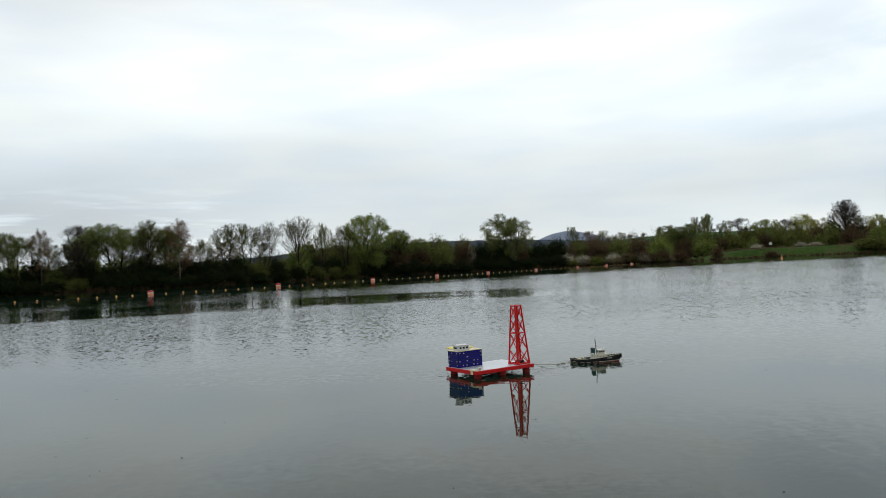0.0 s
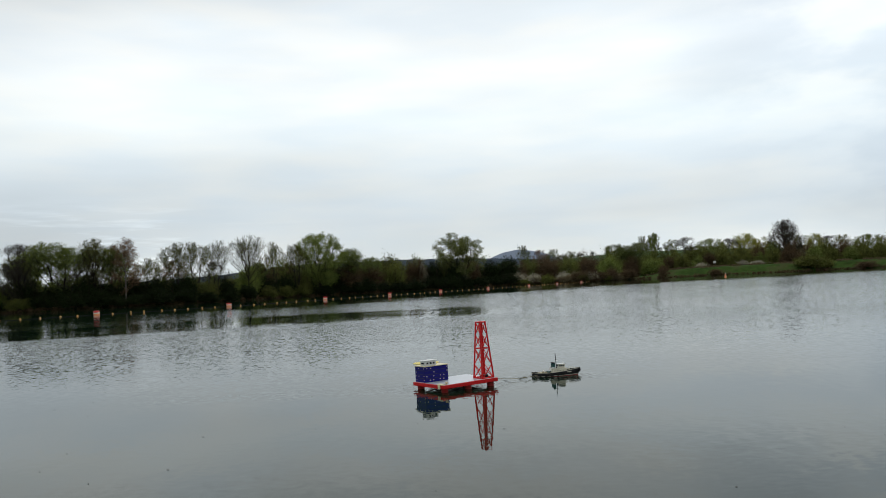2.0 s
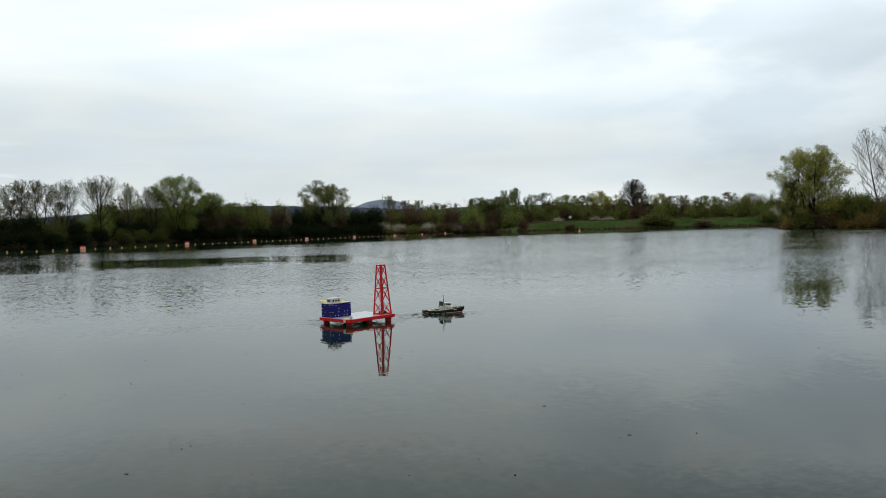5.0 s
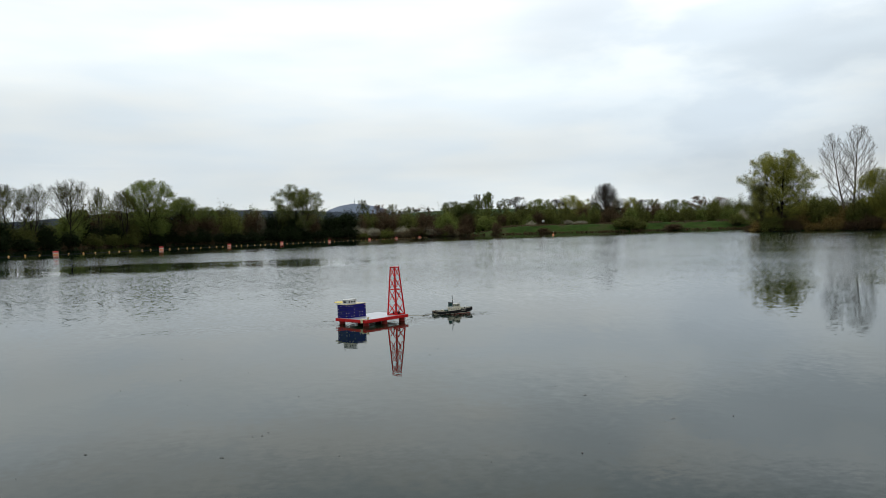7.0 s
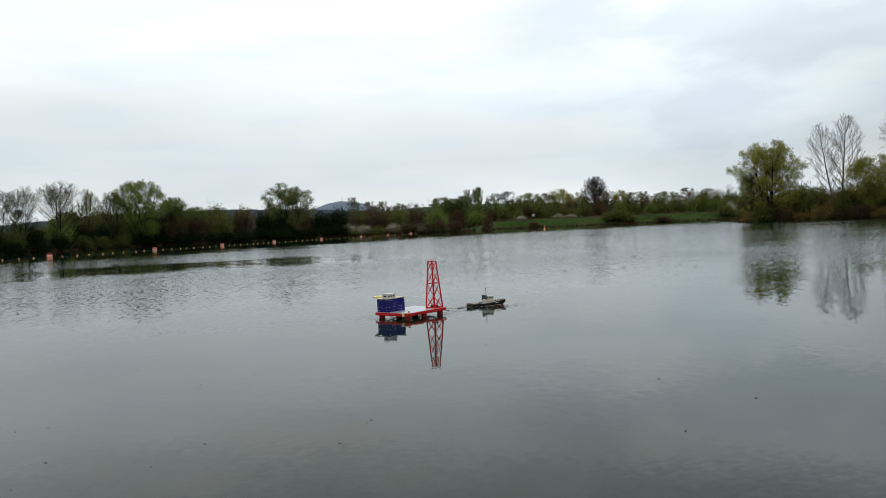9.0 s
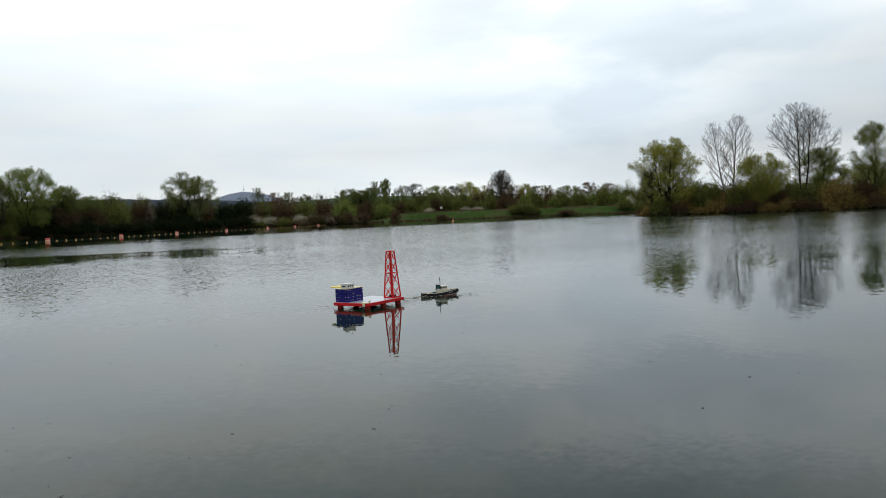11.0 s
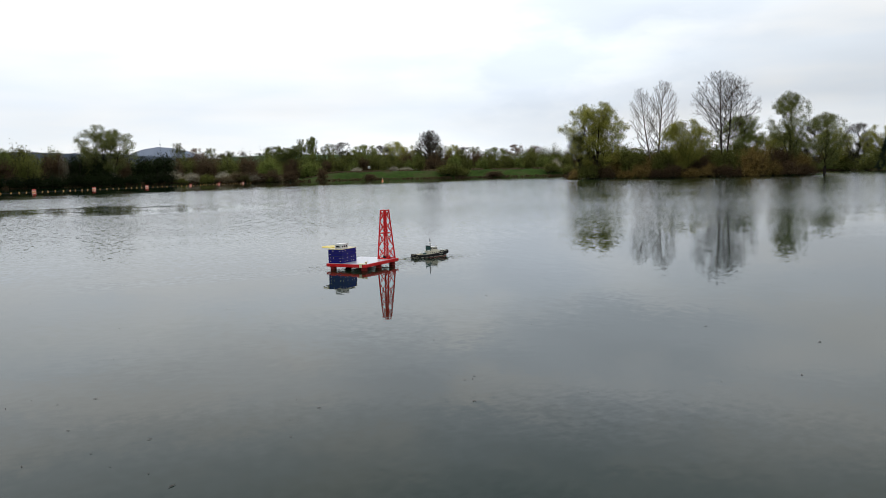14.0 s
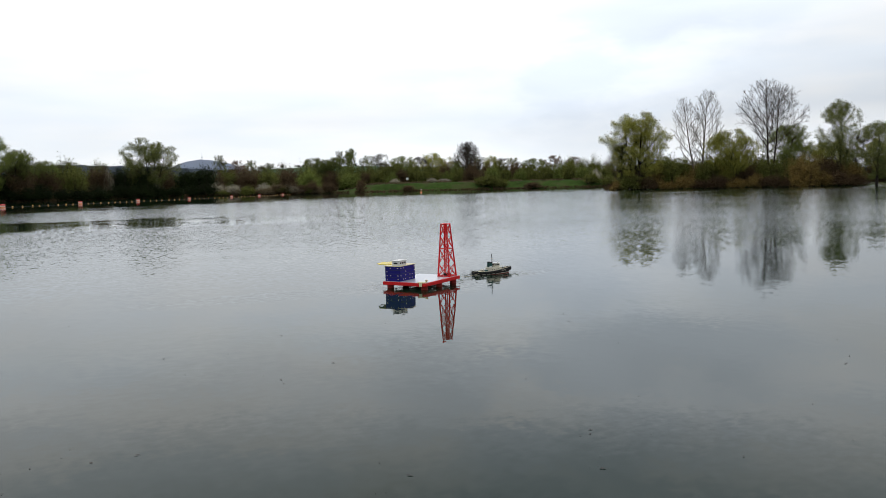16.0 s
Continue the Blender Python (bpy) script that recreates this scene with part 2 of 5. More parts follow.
    l.new(far_dir.outputs["Value"], lee2.inputs["Value"])
    amp3 = n.new("ShaderNodeMath")
    amp3.operation = "MULTIPLY"
    l.new(amp2.outputs[0], amp3.inputs[0])
    l.new(lee2.outputs[0], amp3.inputs[1])
    # a smooth slick lies across the lake some forty metres out
    ring = n.new("ShaderNodeVectorMath")
    ring.operation = "LENGTH"
    l.new(geo.outputs["Position"], ring.inputs[0])
    wander = n.new("ShaderNodeMath")
    wander.operation = "MULTIPLY_ADD"
    wander.inputs[1].default_value = 16.0
    l.new(patch.outputs[0], wander.inputs[0])
    l.new(ring.outputs["Value"], wander.inputs[2])
    slick = None
    for lo, hi, source, a, c in ((45.0, 49.0, wander.outputs[0], 0.0, 1.0), (57.0, 64.0, wander.outputs[0], 1.0, 0.0), (2.0, 13.0, sep.outputs["X"], 1.0, 0.0), (-32.0, -20.0, sep.outputs["X"], 0.0, 1.0)):
        mr = n.new("ShaderNodeMapRange")
        mr.interpolation_type = "SMOOTHSTEP"
        for k, v in (("From Min", lo), ("From Max", hi), ("To Min", a), ("To Max", c)):
            mr.inputs[k].default_value = v
        l.new(source, mr.inputs["Value"])
        if slick is None:
            slick = mr.outputs[0]
        else:
            both = n.new("ShaderNodeMath")
            both.operation = "MULTIPLY"
            l.new(slick, both.inputs[0])
            l.new(mr.outputs[0], both.inputs[1])
            slick = both.outputs[0]
    still = n.new("ShaderNodeMath")
    still.operation = "MULTIPLY_ADD"
    still.inputs[1].default_value, still.inputs[2].default_value = -0.86, 1.0
    l.new(slick, still.inputs[0])
    amp = n.new("ShaderNodeMath")
    amp.operation = "MULTIPLY"
    l.new(amp3.outputs[0], amp.inputs[0])
    l.new(still.outputs[0], amp.inputs[1])
    # the two models stir the water round them
    stir = None
    for spot, far, along, most in (((1.54, 12.52, 0.0), 1.5, 1.0, 0.16), ((3.23, 13.24, 0.0), 0.9, 1.0, 0.16), ((-0.46, 12.62, 0.0), 0.7, 0.20, 0.06), ((2.84, 13.02, 0.0), 0.5, 0.30, 0.10)):
        away = n.new("ShaderNodeVectorMath")
        away.operation = "LENGTH"
        l.new(vec("MULTIPLY", vec("SUBTRACT", geo.outputs["Position"], spot), (along, 1.0, 1.0)), away.inputs[0])
        mr = n.new("ShaderNodeMapRange")
        mr.interpolation_type = "SMOOTHSTEP"
        for k, v in (("From Min", 0.4), ("From Max", far), ("To Min", most), ("To Max", 0.0)):
            mr.inputs[k].default_value = v
        l.new(away.outputs["Value"], mr.inputs["Value"])
        if stir is None:
            stir = mr.outputs[0]
        else:
            tot = n.new("ShaderNodeMath")
            l.new(mr.outputs[0], tot.inputs[0])
            l.new(stir, tot.inputs[1])
            stir = tot.outputs[0]
    both = n.new("ShaderNodeMath")
    l.new(stir, both.inputs[0])
    l.new(amp.outputs[0], both.inputs[1])
    calm_amp, amp = amp, both
    d1 = vec("SCALE", vec("SUBTRACT", ripple.outputs["Color"], (0.5, 0.5, 0.5)), vec_scale(amp.outputs[0], 1.6))
    d2 = vec("SCALE", vec("SUBTRACT", swell.outputs["Color"], (0.5, 0.5, 0.5)), 0.016)
    half = n.new("ShaderNodeMath")
    half.operation = "MULTIPLY_ADD"
    half.inputs[1].default_value, half.inputs[2].default_value = 0.54, 0.005
    l.new(amp.outputs[0], half.inputs[0])
    d3 = vec("SCALE", vec("SUBTRACT", wave.outputs["Color"], (0.5, 0.5, 0.5)), half.outputs[0])
    broad = n.new("ShaderNodeMath")
    broad.operation = "MULTIPLY"
    broad.inputs[1].default_value = 0.07
    l.new(calm_amp.outputs[0], broad.inputs[0])
    d5 = vec("SCALE", vec("SUBTRACT", chop.outputs["Color"], (0.5, 0.5, 0.5)), broad.outputs[0])
    # at a low angle only the wave faces turned to the bank are seen
    faces = n.new("ShaderNodeMath")
    faces.operation = "MULTIPLY"
    faces.inputs[1].default_value = -0.10
    l.new(calm_amp.outputs[0], faces.inputs[0])
    d4 = vec("SCALE", vec("NORMALIZE", vec("MULTIPLY", geo.outputs["Position"], (1.0, 1.0, 0.0)), (0.0, 0.0, 0.0)), faces.outputs[0])
    flat = vec("ADD", vec("MULTIPLY", vec("ADD", vec("ADD", vec("ADD", d1, d3), d2), d5), (0.8, 1.0, 0.0)), d4)
    nrm = vec("NORMALIZE", vec("ADD", flat, (0.0, 0.0, 1.0)), (0.0, 0.0, 0.0))
    l.new(nrm, b.inputs["Normal"])
    return m


M_WATER = water_material()
M_GROUND = material("meadow_grass", (0.040, 0.076, 0.013), 0.95, vary=0.55, scale=0.6, bump=0.05, stain=(0.070, 0.070, 0.028), spec=0.05)
# forest colour greyed and blued: distance haze is painted in
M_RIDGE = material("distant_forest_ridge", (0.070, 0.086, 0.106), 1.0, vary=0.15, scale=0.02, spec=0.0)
# the hill's pale blue is aerial haze put into its base colour
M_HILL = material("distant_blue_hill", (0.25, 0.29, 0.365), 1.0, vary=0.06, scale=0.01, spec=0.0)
M_FIELD = material("distant_green_field", (0.085, 0.135, 0.080), 1.0, vary=0.15, scale=0.02, spec=0.0)
M_BARK = material("dark_bark", (0.040, 0.033, 0.026), 0.95, vary=0.3, scale=6, per_object=0.15, spec=0.1)
M_BARK_PALE = material("pale_bark", (0.165, 0.145, 0.120), 0.95, vary=0.3, scale=6, per_object=0.1, spec=0.1)
M_TWIG = material("twig_bark", (0.038, 0.030, 0.023), 0.95, vary=0.2, scale=3, per_object=0.15, spec=0.1)


def leaf(name, color, translucent=0.42):
    return material(name, color, 0.8, vary=0.18, scale=0.5, per_object=0.20, per_island=0.28, spec=0.08, translucent=translucent)


M_LEAF_GREEN = leaf("fresh_green_leaves", (0.175, 0.210, 0.052))
M_LEAF_YELLOW = leaf("yellow_green_buds", (0.310, 0.305, 0.066))
M_LEAF_WILLOW = leaf("pale_willow_leaves", (0.205, 0.225, 0.072))
# mast on the far hill: paled and blued in its colour to stand for haze
M_MAST = material("hazy_concrete", (0.36, 0.40, 0.46), 1.0, vary=0.05, scale=0.1, spec=0.0)
M_LEAF_BROWN = leaf("brownish_catkins", (0.185, 0.115, 0.068))
M_LEAF_GREY = leaf("grey_catkins", (0.080, 0.072, 0.052))
# near-black green: shade of the backlit shore is put into the leaf colour
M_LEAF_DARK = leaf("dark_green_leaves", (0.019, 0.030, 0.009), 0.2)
M_LEAF_OLIVE = leaf("olive_leaves", (0.145, 0.156, 0.040))
M_LEAF_OCHRE = leaf("ochre_twigs", (0.270, 0.190, 0.062))
M_LEAF_RUST = leaf("rusty_twigs", (0.115, 0.078, 0.042))
M_BLOSSOM = leaf("white_blossom", (0.46, 0.42, 0.31))
M_CONIFER = leaf("conifer_needles", (0.018, 0.030, 0.018), 0.1)
M_REED = leaf("dry_reed", (0.19, 0.15, 0.085))
M_RED = material("red_gloss_paint", (0.68, 0.012, 0.014), 0.45, vary=0.12, scale=14, spec=0.28)
M_RED_DULL = material("weathered_red_paint", (0.36, 0.030, 0.028), 0.5, vary=0.2, scale=18)
M_DECK = material("pale_grey_deck_paint", (0.62, 0.64, 0.70), 0.32, vary=0.06, scale=10, coat=0.3)
M_BLUE = material("dark_blue_paint", (0.010, 0.010, 0.185), 0.5, vary=0.12, scale=16, spec=0.22)
M_BLUE_DARK = material("navy_seam_paint", (0.008, 0.008, 0.06), 0.6, vary=0.1, scale=16)
M_YELLOW = material("yellow_paint", (0.80, 0.62, 0.06), 0.5, vary=0.08, scale=14)
M_YELLOW_PALE = material("pale_yellow_paint", (0.86, 0.80, 0.50), 0.5, vary=0.08, scale=14)
M_CREAM = material("cream_plastic", (0.76, 0.66, 0.42), 0.5, vary=0.08, scale=20)
M_WHITE = material("white_paint", (0.78, 0.78, 0.75), 0.45, vary=0.05, scale=16)
M_BLACK = material("black_paint", (0.010, 0.010, 0.012), 0.55, vary=0.2, scale=20, spec=0.2)
M_DARKGLASS = material("dark_window", (0.012, 0.014, 0.018), 0.12, vary=0.05, scale=20)
M_BOOT = material("red_antifouling", (0.36, 0.045, 0.045), 0.5, vary=0.12, scale=20)
M_OFFWHITE = material("ivory_paint", (0.80, 0.76, 0.62), 0.5, vary=0.10, scale=24)
M_TEAL = material("dark_teal_paint", (0.012, 0.075, 0.070), 0.45, vary=0.1, scale=20)
M_WOOD = material("tan_deck_planks", (0.34, 0.27, 0.15), 0.7, vary=0.2, scale=30)
M_RUBBER = material("black_rubber", (0.016, 0.016, 0.016), 0.85, vary=0.2, scale=20)
M_ROPE = material("pale_tow_line", (0.42, 0.36, 0.22), 0.85, vary=0.2, scale=40)
M_ORANGE = material("orange_float_plastic", (0.90, 0.46, 0.10), 0.45, vary=0.1, scale=6, per_object=0.06)
M_BUOY_RED = material("red_buoy_paint", (0.78, 0.045, 0.035), 0.45, vary=0.1, scale=6)
M_BUOY_WHITE = material("white_buoy_paint", (0.82, 0.78, 0.70), 0.45, vary=0.08, scale=6)
M_BUOY_ORANGE = material("faded_orange_paint", (0.88, 0.33, 0.13), 0.45, vary=0.1, scale=6)
M_SPECK = material("dead_leaf", (0.035, 0.028, 0.020), 0.8, vary=0.3, scale=30, per_island=0.5)


# ---- building helpers ----
def empty(name, m=None):
    ob = new(name)
    if m is not None:
        ob.matrix_basis = m
    return ob


def part(name, shape, mat, parent, label="", at=None, kind=""):
    """Link a bmesh, or a ready mesh, as one part under a thing or under a part."""
    if isinstance(shape, bmesh.types.BMesh):
        me = bpy.data.meshes.new(name)
        shape.to_mesh(me)
        shape.free()
    else:
        me = shape
    if mat is not None and not me.materials:
        me.materials.append(mat)
    ob = new(name, me)
    ob.parent = parent
    if at is not None:
        ob.matrix_basis = at
    if label or kind:
        tagged(ob, label, kind=kind)
    return ob


def mesh_of(name, verts, faces, mat, smooth=False):
    me = bpy.data.meshes.new(name)
    me.from_pydata(verts.tolist() if hasattr(verts, "tolist") else verts, [], faces.tolist() if hasattr(faces, "tolist") else faces)
    me.materials.append(mat)
    if smooth:
        me.polygons.foreach_set("use_smooth", [True] * len(me.polygons))
    return me


def block(x0, x1, y0, y1, z0, z1, bevel=0.004, bm=None):
    bm = bm or bmesh.new()
    made = bmesh.ops.create_cube(bm, size=1)["verts"]
    for v in made:
        v.co = Vector(((x0 + x1) / 2 + v.co.x * (x1 - x0), (y0 + y1) / 2 + v.co.y * (y1 - y0), (z0 + z1) / 2 + v.co.z * (z1 - z0)))
    if bevel:
        edges = list({e for v in made for e in v.link_edges})
        bmesh.ops.bevel(bm, geom=edges, offset=bevel, segments=2, affect="EDGES", profile=0.5)
    return bm


def tube(a, b, r0, r1=None, sides=8, bm=None):
    """A straight tapered bar from a to b."""
    bm = bm or bmesh.new()
    a, b = Vector(a), Vector(b)
    r1 = r0 if r1 is None else r1
    m = Matrix.Translation((a + b) / 2) @ (b - a).to_track_quat("Z", "Y").to_matrix().to_4x4()
    bmesh.ops.create_cone(bm, cap_ends=True, segments=sides, radius1=r0, radius2=r1, depth=(b - a).length, matrix=m)
    return bm


def lathe(profile, sides=20):
    """A turned body from (radius, height) pairs."""
    bm = bmesh.new()
    rings = []
    for r, z in profile:
        rings.append([bm.verts.new((r * math.cos(2 * math.pi * i / sides), r * math.sin(2 * math.pi * i / sides), z)) for i in range(sides)])
    for a, b in zip(rings, rings[1:]):
        for i in range(sides):
            f = bm.faces.new((a[i], a[(i + 1) % sides], b[(i + 1) % sides], b[i]))
            f.smooth = True
    bm.faces.new(list(reversed(rings[0])))
    bm.faces.new(rings[-1])
    return bm


def line_curve(points, r, sides=5):
    """A thin line laid through points, as a mesh tube."""
    pts = np.array(points, float)
    v, f = tube_arrays(pts, np.full(len(pts), r), sides)
    return v, f


def tube_arrays(pts, radii, sides):
    d = np.gradient(pts, axis=0)
    d /= np.linalg.norm(d, axis=1, keepdims=True) + 1e-9
    ref = np.array([0.0, 0.0, 1.0]) if abs(d[0, 2]) < 0.9 else np.array([1.0, 0.0, 0.0])
    s = np.cross(d, ref)
    s /= np.linalg.norm(s, axis=1, keepdims=True) + 1e-9
    t = np.cross(d, s)
    a = np.arange(sides) * 2 * np.pi / sides
    ring = s[:, None, :] * np.cos(a)[None, :, None] + t[:, None, :] * np.sin(a)[None, :, None]
    v = (pts[:, None, :] + ring * radii[:, None, None]).reshape(-1, 3)
    n = len(pts)
    i = np.arange(n - 1)[:, None] * sides
    j = np.arange(sides)[None, :]
    k = (j + 1) % sides
    f = np.stack([i + j, i + k, i + sides + k, i + sides + j], -1).reshape(-1, 4)
    return v, f


def joined(parts):
    vs, fs, o = [], [], 0
    for v, f in parts:
        vs.append(v)
        fs.append(f + o)
        o += len(v)
    return np.concatenate(vs), np.concatenate(fs)


# ---- the lake: ground sheet, water, distance ----
SHORE_AZ = [-75, -62, -56, -50, -40, -36, -30, -24, -18, -13, -7, -1, 5, 9, 13, 17, 23, 31, 45, 60, 75]
SHORE_D = [90, 190, 290, 285, 280, 276, 272, 272, 272, 250, 246, 232, 218, 202, 178, 166, 164, 170, 150, 90, 40]


def shore(az):
    return float(np.interp(az, SHORE_AZ, SHORE_D))


def az_of(x, y):
    return math.degrees(math.atan2(-x, y))


def smooth(a, b, x):
    t = min(max((x - a) / (b - a), 0.0), 1.0)
    return t * t * (3 - 2 * t)


ISLE = (bearing(-46.5, 166), 24.0, 9.0, radians(-46.5))


def ground_height(x, y):
    az, d = az_of(x, y), math.hypot(x, y)
    wob = noise.noise(Vector((x * 0.08, y * 0.08, 0.3))) * 1.5
    inland = d - shore(az) + wob if y > 0 and abs(az) < 75 else 30.0
    near = 1.35 - y + 0.15 * noise.noise(Vector((x * 0.7, y * 0.7, 5.0)))
    inland = max(inland, near)
    c, a, b, turn = ISLE
    p = Vector((x - c.x, y - c.y))
    u, v = p.x * math.cos(-turn) - p.y * math.sin(-turn), p.x * math.sin(-turn) + p.y * math.cos(-turn)
    inland = max(inland, (1 - math.hypot(u / a, v / b)) * 9.0)
    z = -1.4 + 1.55 * smooth(-3.0, 1.0, inland)
    if y > 20 and d > 140:
        dyke = smooth(-17.0, -20.0, az) * smooth(-46, -42, az)
        crest = smooth(0.5, 9.0, inland) * (1 - 0.35 * smooth(12.0, 22.0, inland))
        z += dyke * crest * 2.9
        z += (1 - dyke) * 0.6 * smooth(0, 10, inland)
    return z + 0.10 * noise.noise(Vector((x * 0.2, y * 0.2, 9.0))) * smooth(0, 3, inland)


rad = [0.01] + [0.6 * i for i in range(1, 16)] + [12, 16, 24, 40, 60, 80, 100, 120]
rad += [126 + 2.2 * i for i in range(86)] + [320, 345, 380, 430, 500, 620, 800, 1100, 1500, 2100, 3000, 4000, 4900]
nseg = 300
gv, gf = [], []
for r in rad:
    for s in range(nseg):
        a = 2 * math.pi * s / nseg
        x, y = r * math.sin(a), r * math.cos(a)
        gv.append((x, y, ground_height(x, y)))
for i in range(len(rad) - 1):
    for s in range(nseg):
        t = (s + 1) % nseg
        gf.append((i * nseg + s, (i + 1) * nseg + s, (i + 1) * nseg + t, i * nseg + t))
tagged(new("ground", mesh_of("ground", gv, gf, M_GROUND, True)), "green grassy lake banks and flat meadows reaching the horizon", "ground", kind="structure")

wv = [(-330, -60, 0), (330, -60, 0), (330, 330, 0), (-330, 330, 0)]
tagged(new("water", mesh_of("water", wv, [(0, 1, 2, 3)], M_WATER)), "calm dark grey-green lake water with fine wind ripples", "lake", kind="structure")


def skyline(name, mat, dist, stops, label, depth=400.0, rough=2.0, step=0.12):
    """A far ridge: a real slope rising from the plain, its crest given by (bearing, height) stops."""
    azs = np.arange(stops[0][0], stops[-1][0], step)
    hs = np.interp(azs, [s[0] for s in stops], [s[1] for s in stops])
    v, f = [], []
    prof = ((-0.5, -0.02), (-0.25, 0.45), (0.0, 1.0), (0.5, 0.6), (1.0, -0.05))
    for az, hh in zip(azs, hs):
        hh += rough * noise.noise(Vector((az * 1.7, dist, 0))) + rough * 0.5 * noise.noise(Vector((az * 9, dist, 3)))
        for k, g in prof:
            v.append(bearing(az, dist + k * depth, max(hh, 0.5) * g))
    m = len(prof)
    for i in range(len(azs) - 1):
        for k in range(m - 1):
            f.append((i * m + k, i * m + k + 1, (i + 1) * m + k + 1, (i + 1) * m + k))
    return tagged(new(name, mesh_of(name, [tuple(p) for p in v], f, mat, True)), label, "hill", kind="structure")


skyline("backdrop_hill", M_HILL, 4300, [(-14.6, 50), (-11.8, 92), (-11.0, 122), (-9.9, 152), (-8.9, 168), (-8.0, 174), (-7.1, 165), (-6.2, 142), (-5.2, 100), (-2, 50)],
        "distant hill with blue haze in its colour, a mast on its top", depth=420, rough=2.5)
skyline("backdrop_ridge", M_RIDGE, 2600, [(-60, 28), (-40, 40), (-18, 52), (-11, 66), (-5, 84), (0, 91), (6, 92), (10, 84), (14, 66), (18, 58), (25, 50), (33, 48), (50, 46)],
        "wooded ridge along the horizon, blue-grey haze in its colour", depth=420, rough=2.2)
skyline("backdrop_field", M_FIELD, 1300, [(-30, 26), (-24, 36), (-17, 40), (-13, 37), (-10, 31), (-6, 25), (-2, 15)],
        "pale green sloping field beyond the lake", depth=420, rough=1.0)


# ---- trees and bushes ----
def crown_reach(u, form):
    """Half-width of the crown, 0 to 1, at the share u of its height."""
    pk = form["peak"]
    if u < pk:
        return form["foot"] + (1 - form["foot"]) * (u / pk) ** form["flare"]
    return math.sqrt(max(1 - ((u - pk) / (1.02 - pk)) ** form["dome"], 0.0))


def grow(rng, height, width, form):
    """The skeleton of a tree. Twig ends are strewn through the crown's outline in uneven clumps, and each is
    joined to the wood below it by the shortest way back to the root. Returns nodes, parents and loads."""
    want, z0 = form["nodes"], height * form["clear"]
    span = height - z0
    ends = []
    seed = rng.uniform(0, 90)
    while len(ends) < want:
        u, a = rng.uniform(0, 1), rng.uniform(0, 2 * np.pi)
        side = 1 + form["lobes"] * noise.noise(Vector((math.cos(a) * 1.4, math.sin(a) * 1.4, u * 3.2 + seed)))
        w = width / 2 * crown_reach(u, form) * side
        if rng.random() > (w / (width / 2)) ** 1.2 + 0.03:
            continue
        r = w * rng.random() ** form["shell"]
        p = Vector((math.cos(a) * r, math.sin(a) * r, z0 + span * u * (0.9 + 0.1 * side)))
        if noise.noise(p * form["clump"] + Vector((seed, 0, 0))) < form["gaps"]:
            continue
        ends.append(tuple(p))
    ends = np.array(ends)
    nodes, parent, run = [], [], []
    for s in range(form["stems"]):
        a = s * 2 * np.pi / form["stems"] + rng.uniform(-0.5, 0.5)
        lean = np.array([math.cos(a), math.sin(a)]) * (form["lean"] if form["stems"] > 1 else rng.uniform(0, 0.06))
        top = form["lead"] * height
        for k in range(13):
            z = -0.6 + (top + 0.6) * k / 12
            sway = 0.012 * height * np.array([noise.noise(Vector((z * 0.35, s * 7.0, seed))), noise.noise(Vector((z * 0.35, s * 7.0, seed + 40)))])
            parent.append(len(nodes) - 1 if k else -1)
            run.append(run[-1] + (top + 0.6) / 12 if k else 0.0)
            nodes.append(np.array([*(lean * z + sway), z]))
    stem_count = len(nodes)
    nodes, run = list(nodes), list(run)

    def cost(i):
        d = ends - nodes[i]
        far = np.sqrt((d * d).sum(1))
        return far + form["direct"] * (run[i] + far) + form["climb"] * np.maximum(far * form["slope"] - d[:, 2], 0.0)

    best = np.full(len(ends), 1e9)
    link = np.zeros(len(ends), int)
    for i in range(stem_count):
        c = cost(i)
        better = c < best
        best[better], link[better] = c[better], i
    alive = np.ones(len(ends), bool)
    for _ in range(len(ends)):
        e = int(np.argmin(np.where(alive, best, 1e9)))
        alive[e] = False
        i = len(nodes)
        run.append(run[link[e]] + float(np.linalg.norm(ends[e] - nodes[link[e]])))
        parent.append(int(link[e]))
        nodes.append(ends[e].copy())
        c = cost(i)
        better = alive & (c < best)
        best[better], link[better] = c[better], i
    nodes = np.array(nodes)
    load = np.zeros(len(nodes))
    heir = np.full(len(nodes), -1)
    for i in range(len(nodes) - 1, -1, -1):
        load[i] = max(load[i], 1.0)
        p = parent[i]
        if p >= 0:
            load[p] += load[i]
            if heir[p] < 0 or load[i] > load[heir[p]]:
                heir[p] = i
    # straighten the limbs
    for _ in range(2):
        q = nodes.copy()
        for i in range(stem_count, len(nodes)):
            if heir[i] >= 0:
                nodes[i] = 0.5 * q[i] + 0.25 * (q[parent[i]] + q[heir[i]])
    return nodes, parent, load


def leaf_cards(rng, centres, per, spread, size):
    """Small leaf faces scattered round each centre."""
    c = np.repeat(centres, per, axis=0)
    n = len(c)
    c = c + np.clip(rng.normal(0, 1, (n, 3)), -1.4, 1.4) * spread
    u = rng.normal(0, 1, (n, 3))
    u /= np.linalg.norm(u, axis=1, keepdims=True)
    w = rng.normal(0, 1, (n, 3))
    w -= u * (u * w).sum(1, keepdims=True)
    w /= np.linalg.norm(w, axis=1, keepdims=True)
    s = size * rng.uniform(0.55, 1.35, (n, 1))
    v = np.stack([c - u * s - w * s * 0.5, c - u * s * 0.4 + w * s * 0.7, c + u * s], 1).reshape(-1, 3)
    return v, np.arange(3 * n).reshape(-1, 3)


